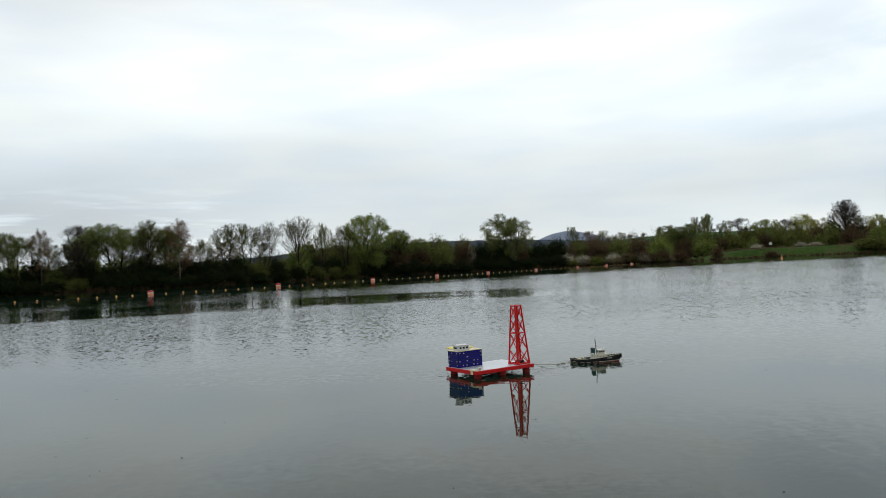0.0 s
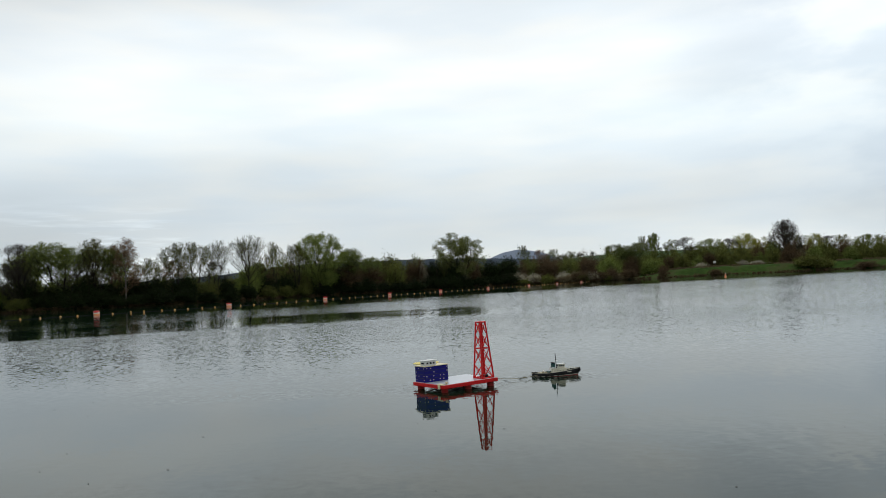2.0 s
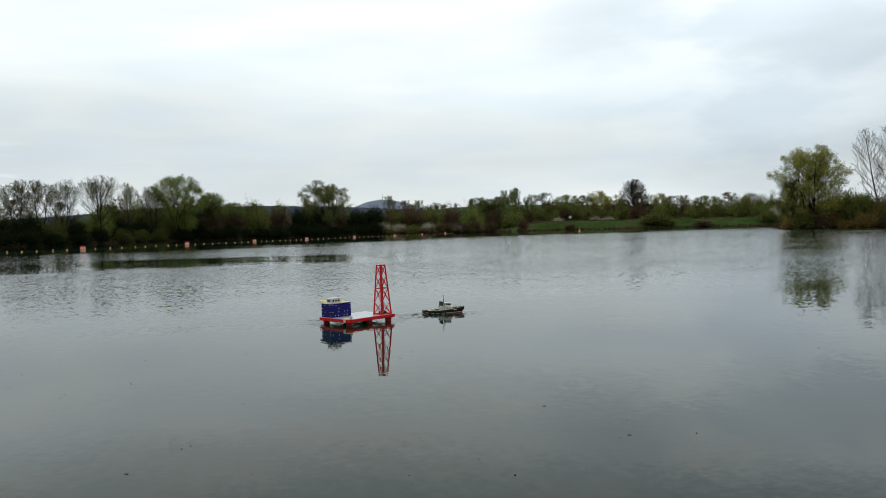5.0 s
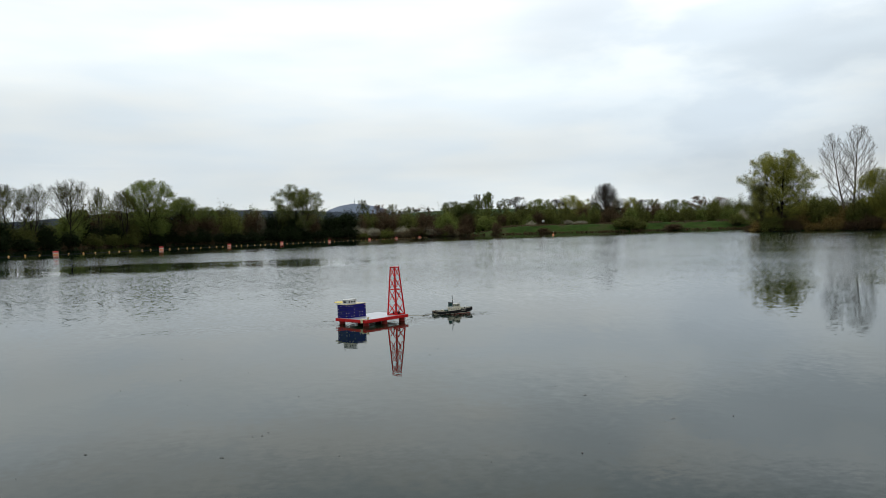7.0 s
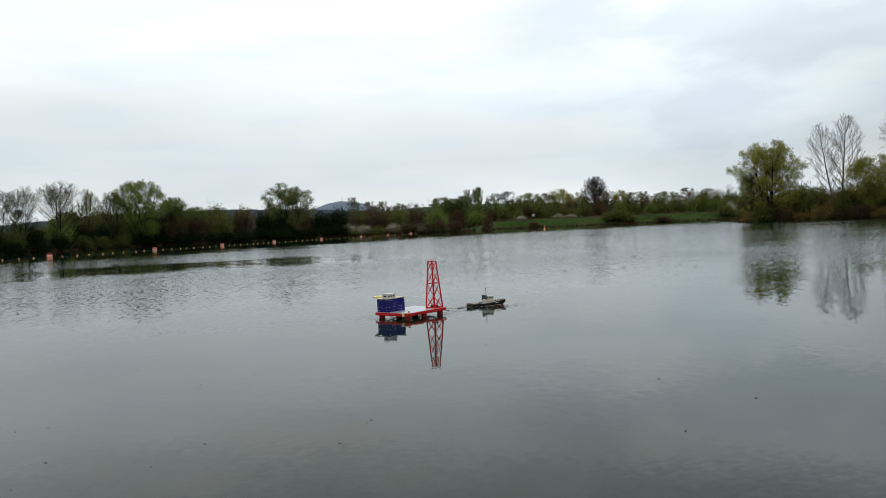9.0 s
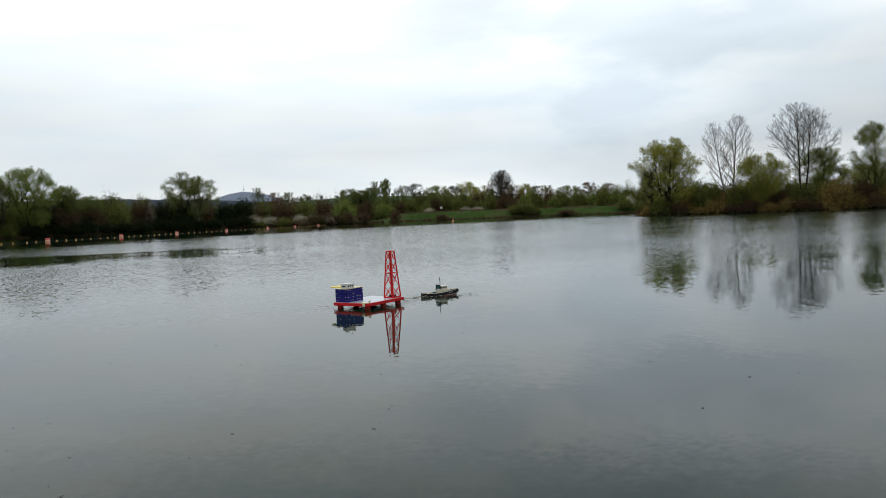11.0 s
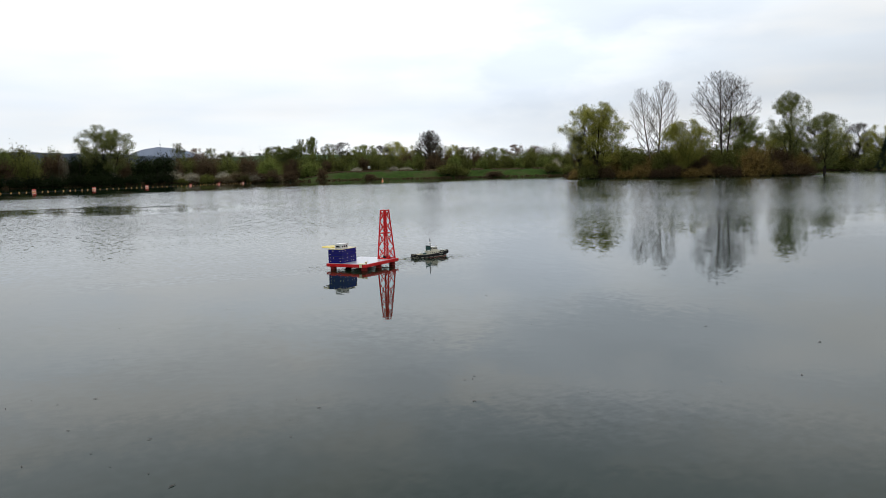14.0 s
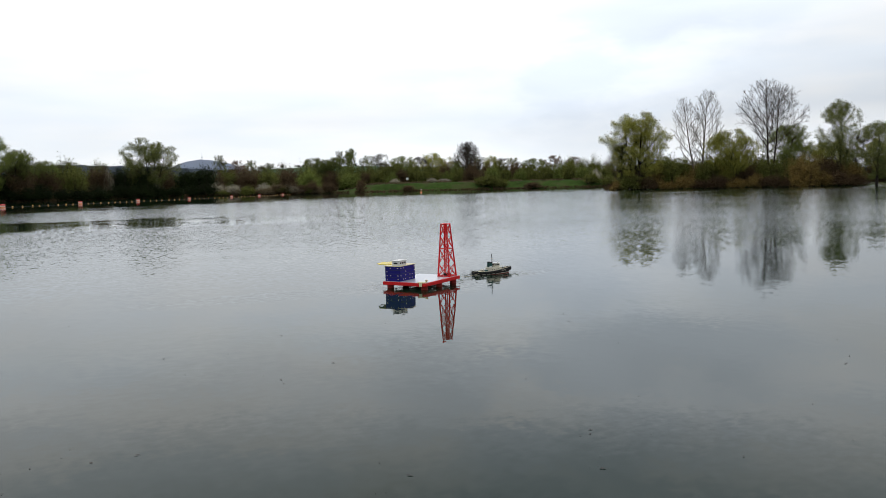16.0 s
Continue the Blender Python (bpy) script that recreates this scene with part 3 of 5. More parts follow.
def spike(a, b, r):
    """A fine twig: a three-sided point."""
    d = b - a
    s = np.cross(d, np.array([0.31, 0.22, 0.93]))
    s /= np.linalg.norm(s) + 1e-9
    t = np.cross(d / (np.linalg.norm(d) + 1e-9), s)
    v = np.array([a + s * r, a - s * r * 0.5 + t * r * 0.87, a - s * r * 0.5 - t * r * 0.87, b])
    return v, np.array([(0, 1, 3), (1, 2, 3), (2, 0, 3)])


def tri_faces(parts):
    """Tubes as quads cut into triangles, so that twigs and tubes join."""
    out = []
    for v, f in parts:
        if f.shape[1] == 4:
            f = np.concatenate([f[:, [0, 1, 2]], f[:, [0, 2, 3]]])
        out.append((v, f))
    return out


def prisms(a, b, ra, rb, sides):
    """Many tapered bars at once, from a to b."""
    d = b - a
    d /= np.linalg.norm(d, axis=1, keepdims=True) + 1e-9
    s = np.cross(d, np.array([0.31, 0.22, 0.93]))
    s /= np.linalg.norm(s, axis=1, keepdims=True) + 1e-9
    t = np.cross(d, s)
    w = np.arange(sides) * 2 * np.pi / sides
    ring = s[:, None, :] * np.cos(w)[None, :, None] + t[:, None, :] * np.sin(w)[None, :, None]
    v = np.concatenate([a[:, None, :] + ring * ra[:, None, None], b[:, None, :] + ring * rb[:, None, None]], 1).reshape(-1, 3)
    o = np.arange(len(a))[:, None] * 2 * sides
    k = np.arange(sides)[None, :]
    n = (k + 1) % sides
    f = np.stack([o + k, o + n, o + sides + n, o + sides + k], -1).reshape(-1, 4)
    return v, f


def spikes(a, b, r):
    """Many fine three-sided twigs at once."""
    d = b - a
    s = np.cross(d, np.array([0.31, 0.22, 0.93]))
    s /= np.linalg.norm(s, axis=1, keepdims=True) + 1e-9
    t = np.cross(d / (np.linalg.norm(d, axis=1, keepdims=True) + 1e-9), s)
    v = np.stack([a + s * r, a - s * r * 0.5 + t * r * 0.87, a - s * r * 0.5 - t * r * 0.87, b], 1).reshape(-1, 3)
    o = np.arange(len(a))[:, None] * 4
    f = np.concatenate([o + np.array([[0, 1, 3]]), o + np.array([[1, 2, 3]]), o + np.array([[2, 0, 3]])])
    return v, f


def tree_parts(seed, height, width, form, bark, leafmat, per=0, spread=0.3, size=0.12):
    rng = np.random.default_rng(seed)
    nodes, parent, load = grow(rng, height, width, form)
    parent = np.array(parent)
    radius = np.minimum(form["fine"] * load ** form["swell"], form["thick"])
    kid = np.where(parent >= 0)[0]
    a, b = nodes[parent[kid]], nodes[kid]
    start = np.minimum(radius[parent[kid]], radius[kid] * 1.35)
    big = radius[kid] > form["fine"] * 4.2
    v, f = prisms(a[big], b[big], start[big], radius[kid][big], 6)
    me_t = mesh_of("trunk", v, f, bark, True)
    mid = ~big & (load[kid] > 1)
    end = ~big & (load[kid] <= 1)
    wood = tri_faces([prisms(a[mid], b[mid], start[mid], radius[kid][mid], 3)]) + [spikes(a[end], b[end], form["fine"])]
    # fine side twigs that point up and out
    thin = kid[load[kid] < 14]
    if form["twigs"]:
        base = np.repeat(nodes[thin], form["twigs"], axis=0)
        out = base - np.array([0, 0, height * form["clear"] * 0.8])
        out /= np.linalg.norm(out, axis=1, keepdims=True) + 1e-9
        tip = base + (out + rng.normal(0, 0.55, base.shape)) * form["twig"] * rng.uniform(0.5, 1.2, (len(base), 1))
        wood.append(spikes(base, tip, form["fine"] * 0.8))
    me_b = mesh_of("branchwork", *joined(wood), M_TWIG if bark is M_BARK else bark)
    me_l = None
    if per:
        seats = nodes[kid[load[kid] < 9]]
        me_l = mesh_of("foliage", *leaf_cards(rng, seats, per, spread, size), leafmat)
    return me_t, me_b, me_l


def shape(nodes=700, stems=1, lean=0.12, clear=0.16, lead=0.45, peak=0.55, foot=0.3, flare=0.8, dome=2.0, shell=0.42, lobes=0.35, clump=0.32, gaps=-0.10,
          direct=0.45, climb=0.9, slope=0.35, fine=0.016, swell=0.46, thick=0.34, twigs=1, twig=0.5):
    return dict(nodes=nodes, stems=stems, lean=lean, clear=clear, lead=lead, peak=peak, foot=foot, flare=flare, dome=dome, shell=shell, lobes=lobes, clump=clump, gaps=gaps,
                direct=direct, climb=climb, slope=slope, fine=fine, swell=swell, thick=thick, twigs=twigs, twig=twig)


BROAD = shape(nodes=1250, shell=0.66, gaps=0.0, clump=0.36, lead=0.42, peak=0.52, foot=0.42, thick=0.36, clear=0.13, direct=0.55)
SLIM = shape(nodes=950, lead=0.62, peak=0.55, foot=0.3, clear=0.16, direct=0.5, slope=0.5, fine=0.017, thick=0.24, gaps=-0.02, shell=0.68)

def ramify(rng, height, width, form):
    """A leafless tree built limb by limb: straight stems, side limbs that fill the crown's outline, branches and twigs.
    Returns the bars (from, to, radius, radius), the fine twigs (from, to) and the seats of buds or leaves."""
    z0 = height * form["clear"]
    bars, fine, seats = [], [], []
    up = np.array([0.0, 0.0, 1.0])

    def inside(p, axis, share):
        u = (p[2] - z0) / (height * share - z0)
        if u < 0 or u > 1:
            return u < 0 and p[2] > z0 * 0.55
        c = axis(p[2])
        return math.hypot(p[0] - c[0], p[1] - c[1]) < width / 2 * form["girth"] * share * crown_reach(u, form)

    def aside(d, angle, turn):
        s = np.cross(d, up if abs(d[2]) < 0.95 else np.array([1.0, 0.0, 0.0]))
        s /= np.linalg.norm(s)
        t = np.cross(d, s)
        return d * math.cos(angle) + (s * math.cos(turn) + t * math.sin(turn)) * math.sin(angle)

    def limb(p, d, length, r, level, axis, share):
        n = (0, 6, 4, 3)[level]
        pts, dirs = [p], [d]
        for k in range(n):
            d = d + up * form["bend"] / n + rng.normal(0, form["wob"], 3)
            d = d / np.linalg.norm(d)
            pts.append(pts[-1] + d * length / n)
            dirs.append(d)
        rad = r * np.linspace(1.0, 0.38, n + 1)
        if level < 3:
            bars.extend((pts[k], pts[k + 1], rad[k], rad[k + 1]) for k in range(n))
            count = max(2, int(round(length * form["dense"][level])))
            turn = rng.uniform(0, 6.28)
            for j in range(count):
                u = 0.20 + 0.79 * (j + rng.uniform(0, 1)) / count
                k = min(int(u * n), n - 1)
                q = pts[k] + (pts[k + 1] - pts[k]) * (u * n - k)
                turn += 2.4
                e = aside(dirs[k], radians(rng.uniform(28, 52)), turn) + up * 0.12
                e /= np.linalg.norm(e)
                ln = length * (1.0 - 0.62 * u) * form["ratio"] * rng.uniform(0.7, 1.15)
                while ln > 0.35 and not inside(q + e * ln, axis, share):
                    ln *= 0.8
                limb(q, e, ln, min(rad[k] * 0.62, r * 0.5), level + 1, axis, share)
        else:
            for k in range(n):
                fine.append((pts[k], pts[k + 1]))
                seats.append(pts[k + 1])
                for _ in range(form["twigs"]):
                    e = aside(dirs[k], radians(rng.uniform(25, 55)), rng.uniform(0, 6.28)) + up * 0.15
                    fine.append((pts[k + 1], pts[k + 1] + e * form["twig"] * rng.uniform(0.5, 1.2)))

    for bx, by, tx, ty, share in form["stems"]:
        lead = height * form["lead"] * share

        def axis(z):
            u = min(max(z / (height * share), 0.0), 1.0)
            return bx + (tx - bx) * u ** 0.7, by + (ty - by) * u ** 0.7

        n, wander = 14, rng.uniform(0, 50)
        pts = []
        for k in range(n + 1):
            z = -0.6 + (lead + 0.6) * k / n
            c = axis(z)
            pts.append(np.array([c[0] + 0.10 * noise.noise(Vector((z * 0.4, wander, 0))), c[1] + 0.10 * noise.noise(Vector((z * 0.4, wander, 7))), z]))
        rad = form["thick"] * share * np.linspace(1.0, 0.10, n + 1) ** 0.9
        bars.extend((pts[k], pts[k + 1], rad[k], rad[k + 1]) for k in range(n))
        turn = rng.uniform(0, 6.28)
        for j in range(form["limbs"]):
            v = (j + rng.uniform(0.1, 0.9)) / form["limbs"]
            z = z0 * 0.9 + (lead - z0 * 0.9) * v ** form["early"]
            k = min(int((z + 0.6) / (lead + 0.6) * n), n - 1)
            w = (z + 0.6) / (lead + 0.6) * n - k
            p = pts[k] + (pts[k + 1] - pts[k]) * w
            turn += 2.4 + rng.normal(0, 0.25)
            ang = radians(form["low"] + (form["high"] - form["low"]) * v + rng.normal(0, 5))
            d = np.array([math.sin(ang) * math.cos(turn), math.sin(ang) * math.sin(turn), math.cos(ang)])
            way = d + up * form["bend"] * 0.5
            way /= np.linalg.norm(way)
            ln = 0.4
            while ln < height and inside(p + way * ln, axis, share):
                ln += 0.25
            limb(p, d, ln * rng.uniform(0.86, 1.04), (rad[k] * (1 - w) + rad[k + 1] * w) * 0.5, 1, axis, share)
    return bars, fine, np.array(seats)


def ramified_parts(seed, height, width, form, bark, leafmat, per, spread, size):
    rng = np.random.default_rng(seed)
    bars, fine, seats = ramify(rng, height, width, form)
    a, b = np.array([k[0] for k in bars]), np.array([k[1] for k in bars])
    ra, rb = np.maximum([k[2] for k in bars], form["fine"]), np.maximum([k[3] for k in bars], form["fine"])
    big = ra > 0.06
    me_t = mesh_of("trunk", *prisms(a[big], b[big], ra[big], rb[big], 6), bark, True)
    wood = tri_faces([prisms(a[~big], b[~big], ra[~big], rb[~big], 3)])
    wood.append(spikes(np.array([k[0] for k in fine]), np.array([k[1] for k in fine]), form["fine"]))
    me_b = mesh_of("branchwork", *joined(wood), M_TWIG if leafmat else bark)
    me_l = mesh_of("foliage", *leaf_cards(rng, seats, per, spread, size), leafmat) if per else None
    return me_t, me_b, me_l


def limbs(stems=((0, 0, 0, 0, 1.0),), clear=0.2, lead=0.9, peak=0.45, foot=0.3, flare=0.8, dome=2.0, limbs=30, low=60, high=25, bend=0.35, wob=0.05, early=1.0,
          dense=(0, 1.5, 2.2), ratio=0.6, twigs=1, twig=0.45, fine=0.015, thick=0.26, girth=1.0):
    return dict(stems=stems, clear=clear, lead=lead, peak=peak, foot=foot, flare=flare, dome=dome, limbs=limbs, low=low, high=high, bend=bend, wob=wob, early=early, dense=dense,
                ratio=ratio, twigs=twigs, twig=twig, fine=fine, thick=thick, girth=girth)


POPLAR_PAIR = limbs(((0.10, 0, 1.3, 0.2, 1.0), (-0.10, 0.03, -3.0, 0.5, 0.93)), clear=0.16, lead=0.95, peak=0.55, foot=0.35, limbs=34, low=55, high=22, bend=0.45, dense=(0, 1.7, 2.4), fine=0.013, thick=0.20)
TWIN_CROWN = limbs(((-0.14, 0, -0.9, 0, 1.0), (0.14, 0.03, 1.7, 0.3, 0.94)), clear=0.33, lead=0.93, peak=0.40, foot=0.45, flare=0.7, dome=2.1, limbs=24, low=62, high=20, bend=0.22, dense=(0, 1.5, 2.2), fine=0.015, thick=0.24)
DOME = limbs(clear=0.13, lead=0.72, peak=0.30, foot=0.78, dome=2.0, limbs=52, low=82, high=6, bend=0.10, early=1.3, dense=(0, 1.8, 2.2), fine=0.026, thick=0.46, twigs=1)
VASE = limbs(((0.10, 0, 1.3, 0.4, 1.0), (-0.10, 0.03, -1.2, -0.5, 0.94)), clear=0.22, lead=0.82, peak=0.66, foot=0.24, limbs=15, low=48, high=18, bend=0.35, wob=0.07, dense=(0, 1.3, 1.9), fine=0.017, thick=0.20, twigs=1, twig=0.5)
SPREAD = limbs(((0.12, 0, 2.9, 0.5, 0.93), (-0.12, 0.05, -3.0, -0.8, 0.90), (0, -0.12, 0.4, 1.8, 1.0), (0, 0.12, -0.3, -1.9, 0.96)), clear=0.14, lead=0.78, peak=0.46, foot=0.66, limbs=13, low=74, high=20,
               bend=0.30, wob=0.07, dense=(0, 1.3, 1.9), twigs=0, fine=0.018, thick=0.24, girth=0.74)
BIRCH = limbs(clear=0.2, lead=0.93, peak=0.5, foot=0.4, limbs=26, low=62, high=25, bend=0.20, wob=0.07, dense=(0, 1.4, 1.9), fine=0.014, thick=0.17)

TREE_KINDS = {
    # name: seed, height, width, form, bark, leaves, leaves a twig, spread, leaf size, label
    "green_broad": (11, 14.0, 12.0, BROAD, M_BARK, M_LEAF_GREEN, 36, 0.32, 0.100, "broad tree in fresh light green leaf on the lake shore"),
    "green_round": (12, 15.0, 10.6, SPREAD, M_BARK, M_LEAF_YELLOW, 17, 0.30, 0.094, "round-crowned tree with yellow-green young leaves on the island"),
    "green_slim": (13, 13.5, 7.0, VASE, M_BARK, M_LEAF_GREEN, 12, 0.30, 0.092, "slender shore tree with fresh green leaves"),
    "budding": (14, 13.5, 6.8, VASE, M_BARK, M_LEAF_OLIVE, 6, 0.24, 0.078, "nearly bare shore tree with first olive-green buds"),
    "fan": (15, 14.0, 9.5, VASE, M_BARK, M_LEAF_OLIVE, 2, 0.24, 0.075, "bare fan-shaped tree with thin forked limbs"),
    "brown": (16, 12.5, 6.5, BIRCH, M_BARK_PALE, M_LEAF_BROWN, 11, 0.30, 0.084, "birch-like tree with brownish catkins"),
    "grey": (17, 13.0, 8.5, BROAD, M_BARK, M_LEAF_GREY, 20, 0.30, 0.084, "grey-brown alder tree full of catkins"),
    "willow": (18, 15.0, 11.2, SPREAD, M_BARK, M_LEAF_WILLOW, 14, 0.30, 0.100, "spreading willow in thin pale green leaf"),
    "poplar_wide": (20, 20.0, 12.5, TWIN_CROWN, M_BARK, M_LEAF_BROWN, 1, 0.15, 0.055, "tall wide leafless tree with twin trunks and fine dark twigs"),
    "poplar_pair": (19, 19.0, 6.4, POPLAR_PAIR, M_BARK_PALE, None, 0, 0, 0, "tall bare double-stemmed poplar with pale upright branches"),
    "linden": (21, 15.5, 11.5, DOME, M_BARK, None, 0, 0, 0, "leafless dome-shaped tree with dense dark branches"),
    "bushy": (22, 15.5, 8.5, SLIM, M_BARK, M_LEAF_WILLOW, 32, 0.30, 0.090, "ragged tall tree with sparse olive-green leaves"),
    "yellow": (23, 11.5, 9.0, BROAD, M_BARK, M_LEAF_YELLOW, 34, 0.32, 0.098, "low spreading tree in pale yellow-green leaf"),
}
tree_bank = {}


def put_tree(kind, x, y, height, width, group, turn=None, far=False):
    """Stand a tree of a kind at a place, its top at the given height. far: fewer twigs and leaves."""
    base = ground_height(x, y)
    seed, h0, w0, form, bark, lf, per, spread, size, label = TREE_KINDS[kind]
    if turn is None:
        turn = (x * 37.7 + y * 11.3) % 360
    m = pose(x, y, base, 0, 0, turn) @ Matrix.Diagonal((width / w0, width / w0, (height - base) / h0, 1))
    key = (kind, far)
    if key not in tree_bank:
        if far:
            if "nodes" in form:
                form = dict(form, nodes=int(form["nodes"] * 0.52), fine=form["fine"] * 1.25)
            else:
                form = dict(form, limbs=int(form["limbs"] * 0.6), fine=form["fine"] * 1.3)
            size, per = size * 1.35, math.ceil(per * 0.75)
        ob = empty("tree")
        t, b, l = (tree_parts if "nodes" in form else ramified_parts)(seed, h0, w0, form, bark, lf, per, spread, size)
        part("trunk", t, None, ob)
        part("branchwork", b, None, ob, kind="stuff")
        if l:
            part("crown", l, None, ob)
        tree_bank[key] = ob
        ob.matrix_basis = m
        return tagged(ob, label, "tree", group)
    src = tree_bank[key]
    ob = empty("tree", m)
    for c in src.children:
        d = part(c.name.split(".")[0], c.data, None, ob)
        if "kind" in c:
            tagged(d, kind=c["kind"])
    return tagged(ob, label, "tree", group)


LEFT_TREES = [
    ("brown", -95.4, 142.8, 12.0, 6.5), ("green_slim", -86.9, 148.2, 12.0, 6.4), ("brown", -82.6, 150.6, 12.2, 5.6), ("grey", -75.8, 152.0, 13.1, 9.0),
    ("green_slim", -69.6, 155.0, 13.3, 11.0), ("budding", -63.6, 157.6, 14.1, 7.6), ("brown", -58.1, 159.7, 13.6, 8.0), ("green_slim", -61.0, 161.0, 12.4, 7.0),
    ("budding", -54.1, 163.3, 9.9, 4.6), ("budding", -50.6, 167.5, 13.1, 7.2), ("budding", -47.1, 171.7, 13.4, 6.9), ("fan", -43.4, 174.8, 13.8, 7.0),
    ("fan", -37.1, 178.3, 14.8, 11.0), ("budding", -34.2, 197.2, 14.2, 4.6), ("budding", -29.5, 203.0, 13.8, 7.2),
    ("green_broad", -24.6, 211.8, 16.9, 15.0), ("green_slim", -16.8, 215.6, 12.7, 8.6), ("green_broad", -11.4, 232.0, 10.6, 8.0),
    ("willow", 16.5, 245.0, 17.4, 17.0), ("grey", -66.5, 163.0, 12.0, 8.0), ("green_slim", -78.9, 160.0, 11.6, 8.0), ("budding", -101.0, 140.0, 12.4, 7.0)]
for kind, x, y, hh, ww in LEFT_TREES:
    k = max(1.0, (shore(az_of(x, y)) + 4) / math.hypot(x, y))
    put_tree(kind, x * k, y * k, 1.6 + (hh - 1.6) * k, ww * k, "trees along the lake shore")
# a second line of lower trees closes the gaps behind
rt = np.random.default_rng(12)
az = 34.0
while az > 1.0:
    d = shore(az) + 17 + rt.normal(0, 2)
    p = bearing(az, d)
    put_tree(("budding", "green_slim", "grey", "budding", "brown")[int(rt.integers(5))], p.x, p.y, rt.uniform(9.0, 11.4), rt.uniform(6.5, 9.0), "trees along the lake shore", far=True)
    az -= math.degrees(8.0 / d) * rt.uniform(0.8, 1.3)

FAR_TREES = [
    ("budding", 39.8, 262.0, 13.3, 5.4), ("brown", 46.0, 264.5, 11.6, 6.4), ("budding", 51.0, 267.5, 11.9, 6.0), ("budding", 56.8, 270.0, 11.0, 6.0),
    ("green_slim", 72.8, 259.0, 12.2, 9.0), ("green_slim", 77.6, 259.5, 12.4, 8.0), ("green_slim", 90.6, 277.9, 16.4, 5.8), ("budding", 86.9, 278.9, 15.6, 5.0), ("budding", 96.9, 277.9, 13.8, 6.4),
    ("grey", 101.6, 273.4, 14.2, 9.5), ("green_broad", 110.1, 272.5, 13.3, 12.5), ("yellow", 123.8, 274.7, 15.1, 10.6), ("yellow", 130.0, 275.0, 13.2, 9.5),
    ("linden", 127.6, 252.0, 17.6, 12.6), ("budding", 139.5, 267.4, 13.8, 7.2), ("yellow", 144.5, 264.4, 13.4, 8.0), ("budding", 152.6, 262.1, 12.1, 8.1),
    ("grey", 148.5, 262.5, 12.0, 8.4), ("green_broad", 158.5, 255.2, 11.6, 11.8), ("brown", 165.1, 250.9, 12.4, 9.7), ("brown", 170.4, 245.0, 11.6, 9.4), ("grey", 116.5, 271.0, 13.0, 9.0)]
for kind, x, y, hh, ww in FAR_TREES:
    put_tree(kind, x * 1.1, y * 1.1, 1.6 + (hh - 1.6) * 1.1, ww * 1.1, "trees behind the far bank", far=kind != "linden")

ISLAND_TREES = [
    ("green_round", 100.7, 125.2, 15.8, 14.4), ("poplar_pair", 111.0, 118.6, 19.6, 7.0, -43.0), ("poplar_wide", 120.6, 109.4, 21.0, 12.6, -47.0),
    ("yellow", 113.4, 112.6, 11.6, 10.0), ("green_broad", 127.0, 110.5, 12.3, 10.0), ("bushy", 130.9, 102.0, 16.3, 9.0),
    ("bushy", 133.0, 95.6, 11.8, 9.6), ("budding", 97.0, 126.2, 9.6, 6.0)]
for kind, x, y, hh, ww, *turn in ISLAND_TREES:
    put_tree(kind, x, y, hh, ww, "trees on the wooded island", *turn)
for az, d, hh, ww in ((-50.0, 304, 13.6, 12), (-51.2, 302, 14.2, 12), (-52.2, 300, 15, 12), (-53.6, 296, 15.8, 12), (-55.2, 292, 15.2, 12), (-56.6, 288, 15.6, 11), (-57.9, 284, 15, 12), (-59.3, 280, 15, 12)):
    p = bearing(az, d)
    put_tree("yellow" if int(d) % 8 else "grey", p.x, p.y, hh, ww, "trees behind the far bank", far=True)


def conifer(x, y, height, width):
    """A dark pointed conifer of drooping whorls."""
    rng = np.random.default_rng(31)
    ob = empty("conifer_tree", pose(x, y, ground_height(x, y)))
    part("trunk", tube((0, 0, -0.4), (0, 0, height), 0.22, 0.03), M_BARK, ob)
    pts = []
    for k in range(420):
        u = rng.uniform(0.05, 1.0)
        a = rng.uniform(0, 2 * np.pi)
        r = width / 2 * (1 - u) ** 0.8 * rng.uniform(0.3, 1.0)
        pts.append((r * math.cos(a), r * math.sin(a), u * height - 0.3 * r))
    part("crown", mesh_of("crown", *leaf_cards(rng, np.array(pts), 9, 0.25, 0.22), M_CONIFER), None, ob)
    return tagged(ob, "dark green conifer standing at the water's edge", "tree", "trees behind the far bank")


for dx, hh in ((0, 11.0), (5.5, 12.0)):
    conifer(203.0 + dx, 126.0 - dx * 0.6, hh, 8.0)

BUSH_KINDS = {
    "dark": (M_LEAF_DARK, 0.20, "dense green bush hanging over the water, shade in its leaf colour"),
    "green": (M_LEAF_GREEN, 0.19, "fresh green bush standing on the bank"),
    "olive": (M_LEAF_OLIVE, 0.19, "olive-green bush just coming into leaf"),
    "ochre": (M_LEAF_OCHRE, 0.17, "ochre-coloured twiggy willow bush at the water"),
    "rust": (M_LEAF_RUST, 0.17, "reddish-brown leafless thicket of thin twigs"),
    "blossom": (M_BLOSSOM, 0.13, "blackthorn bush covered with white blossom"),
    "reed": (M_REED, 0.20, "clump of dry straw-coloured reed"),
}
bush_bank = {}


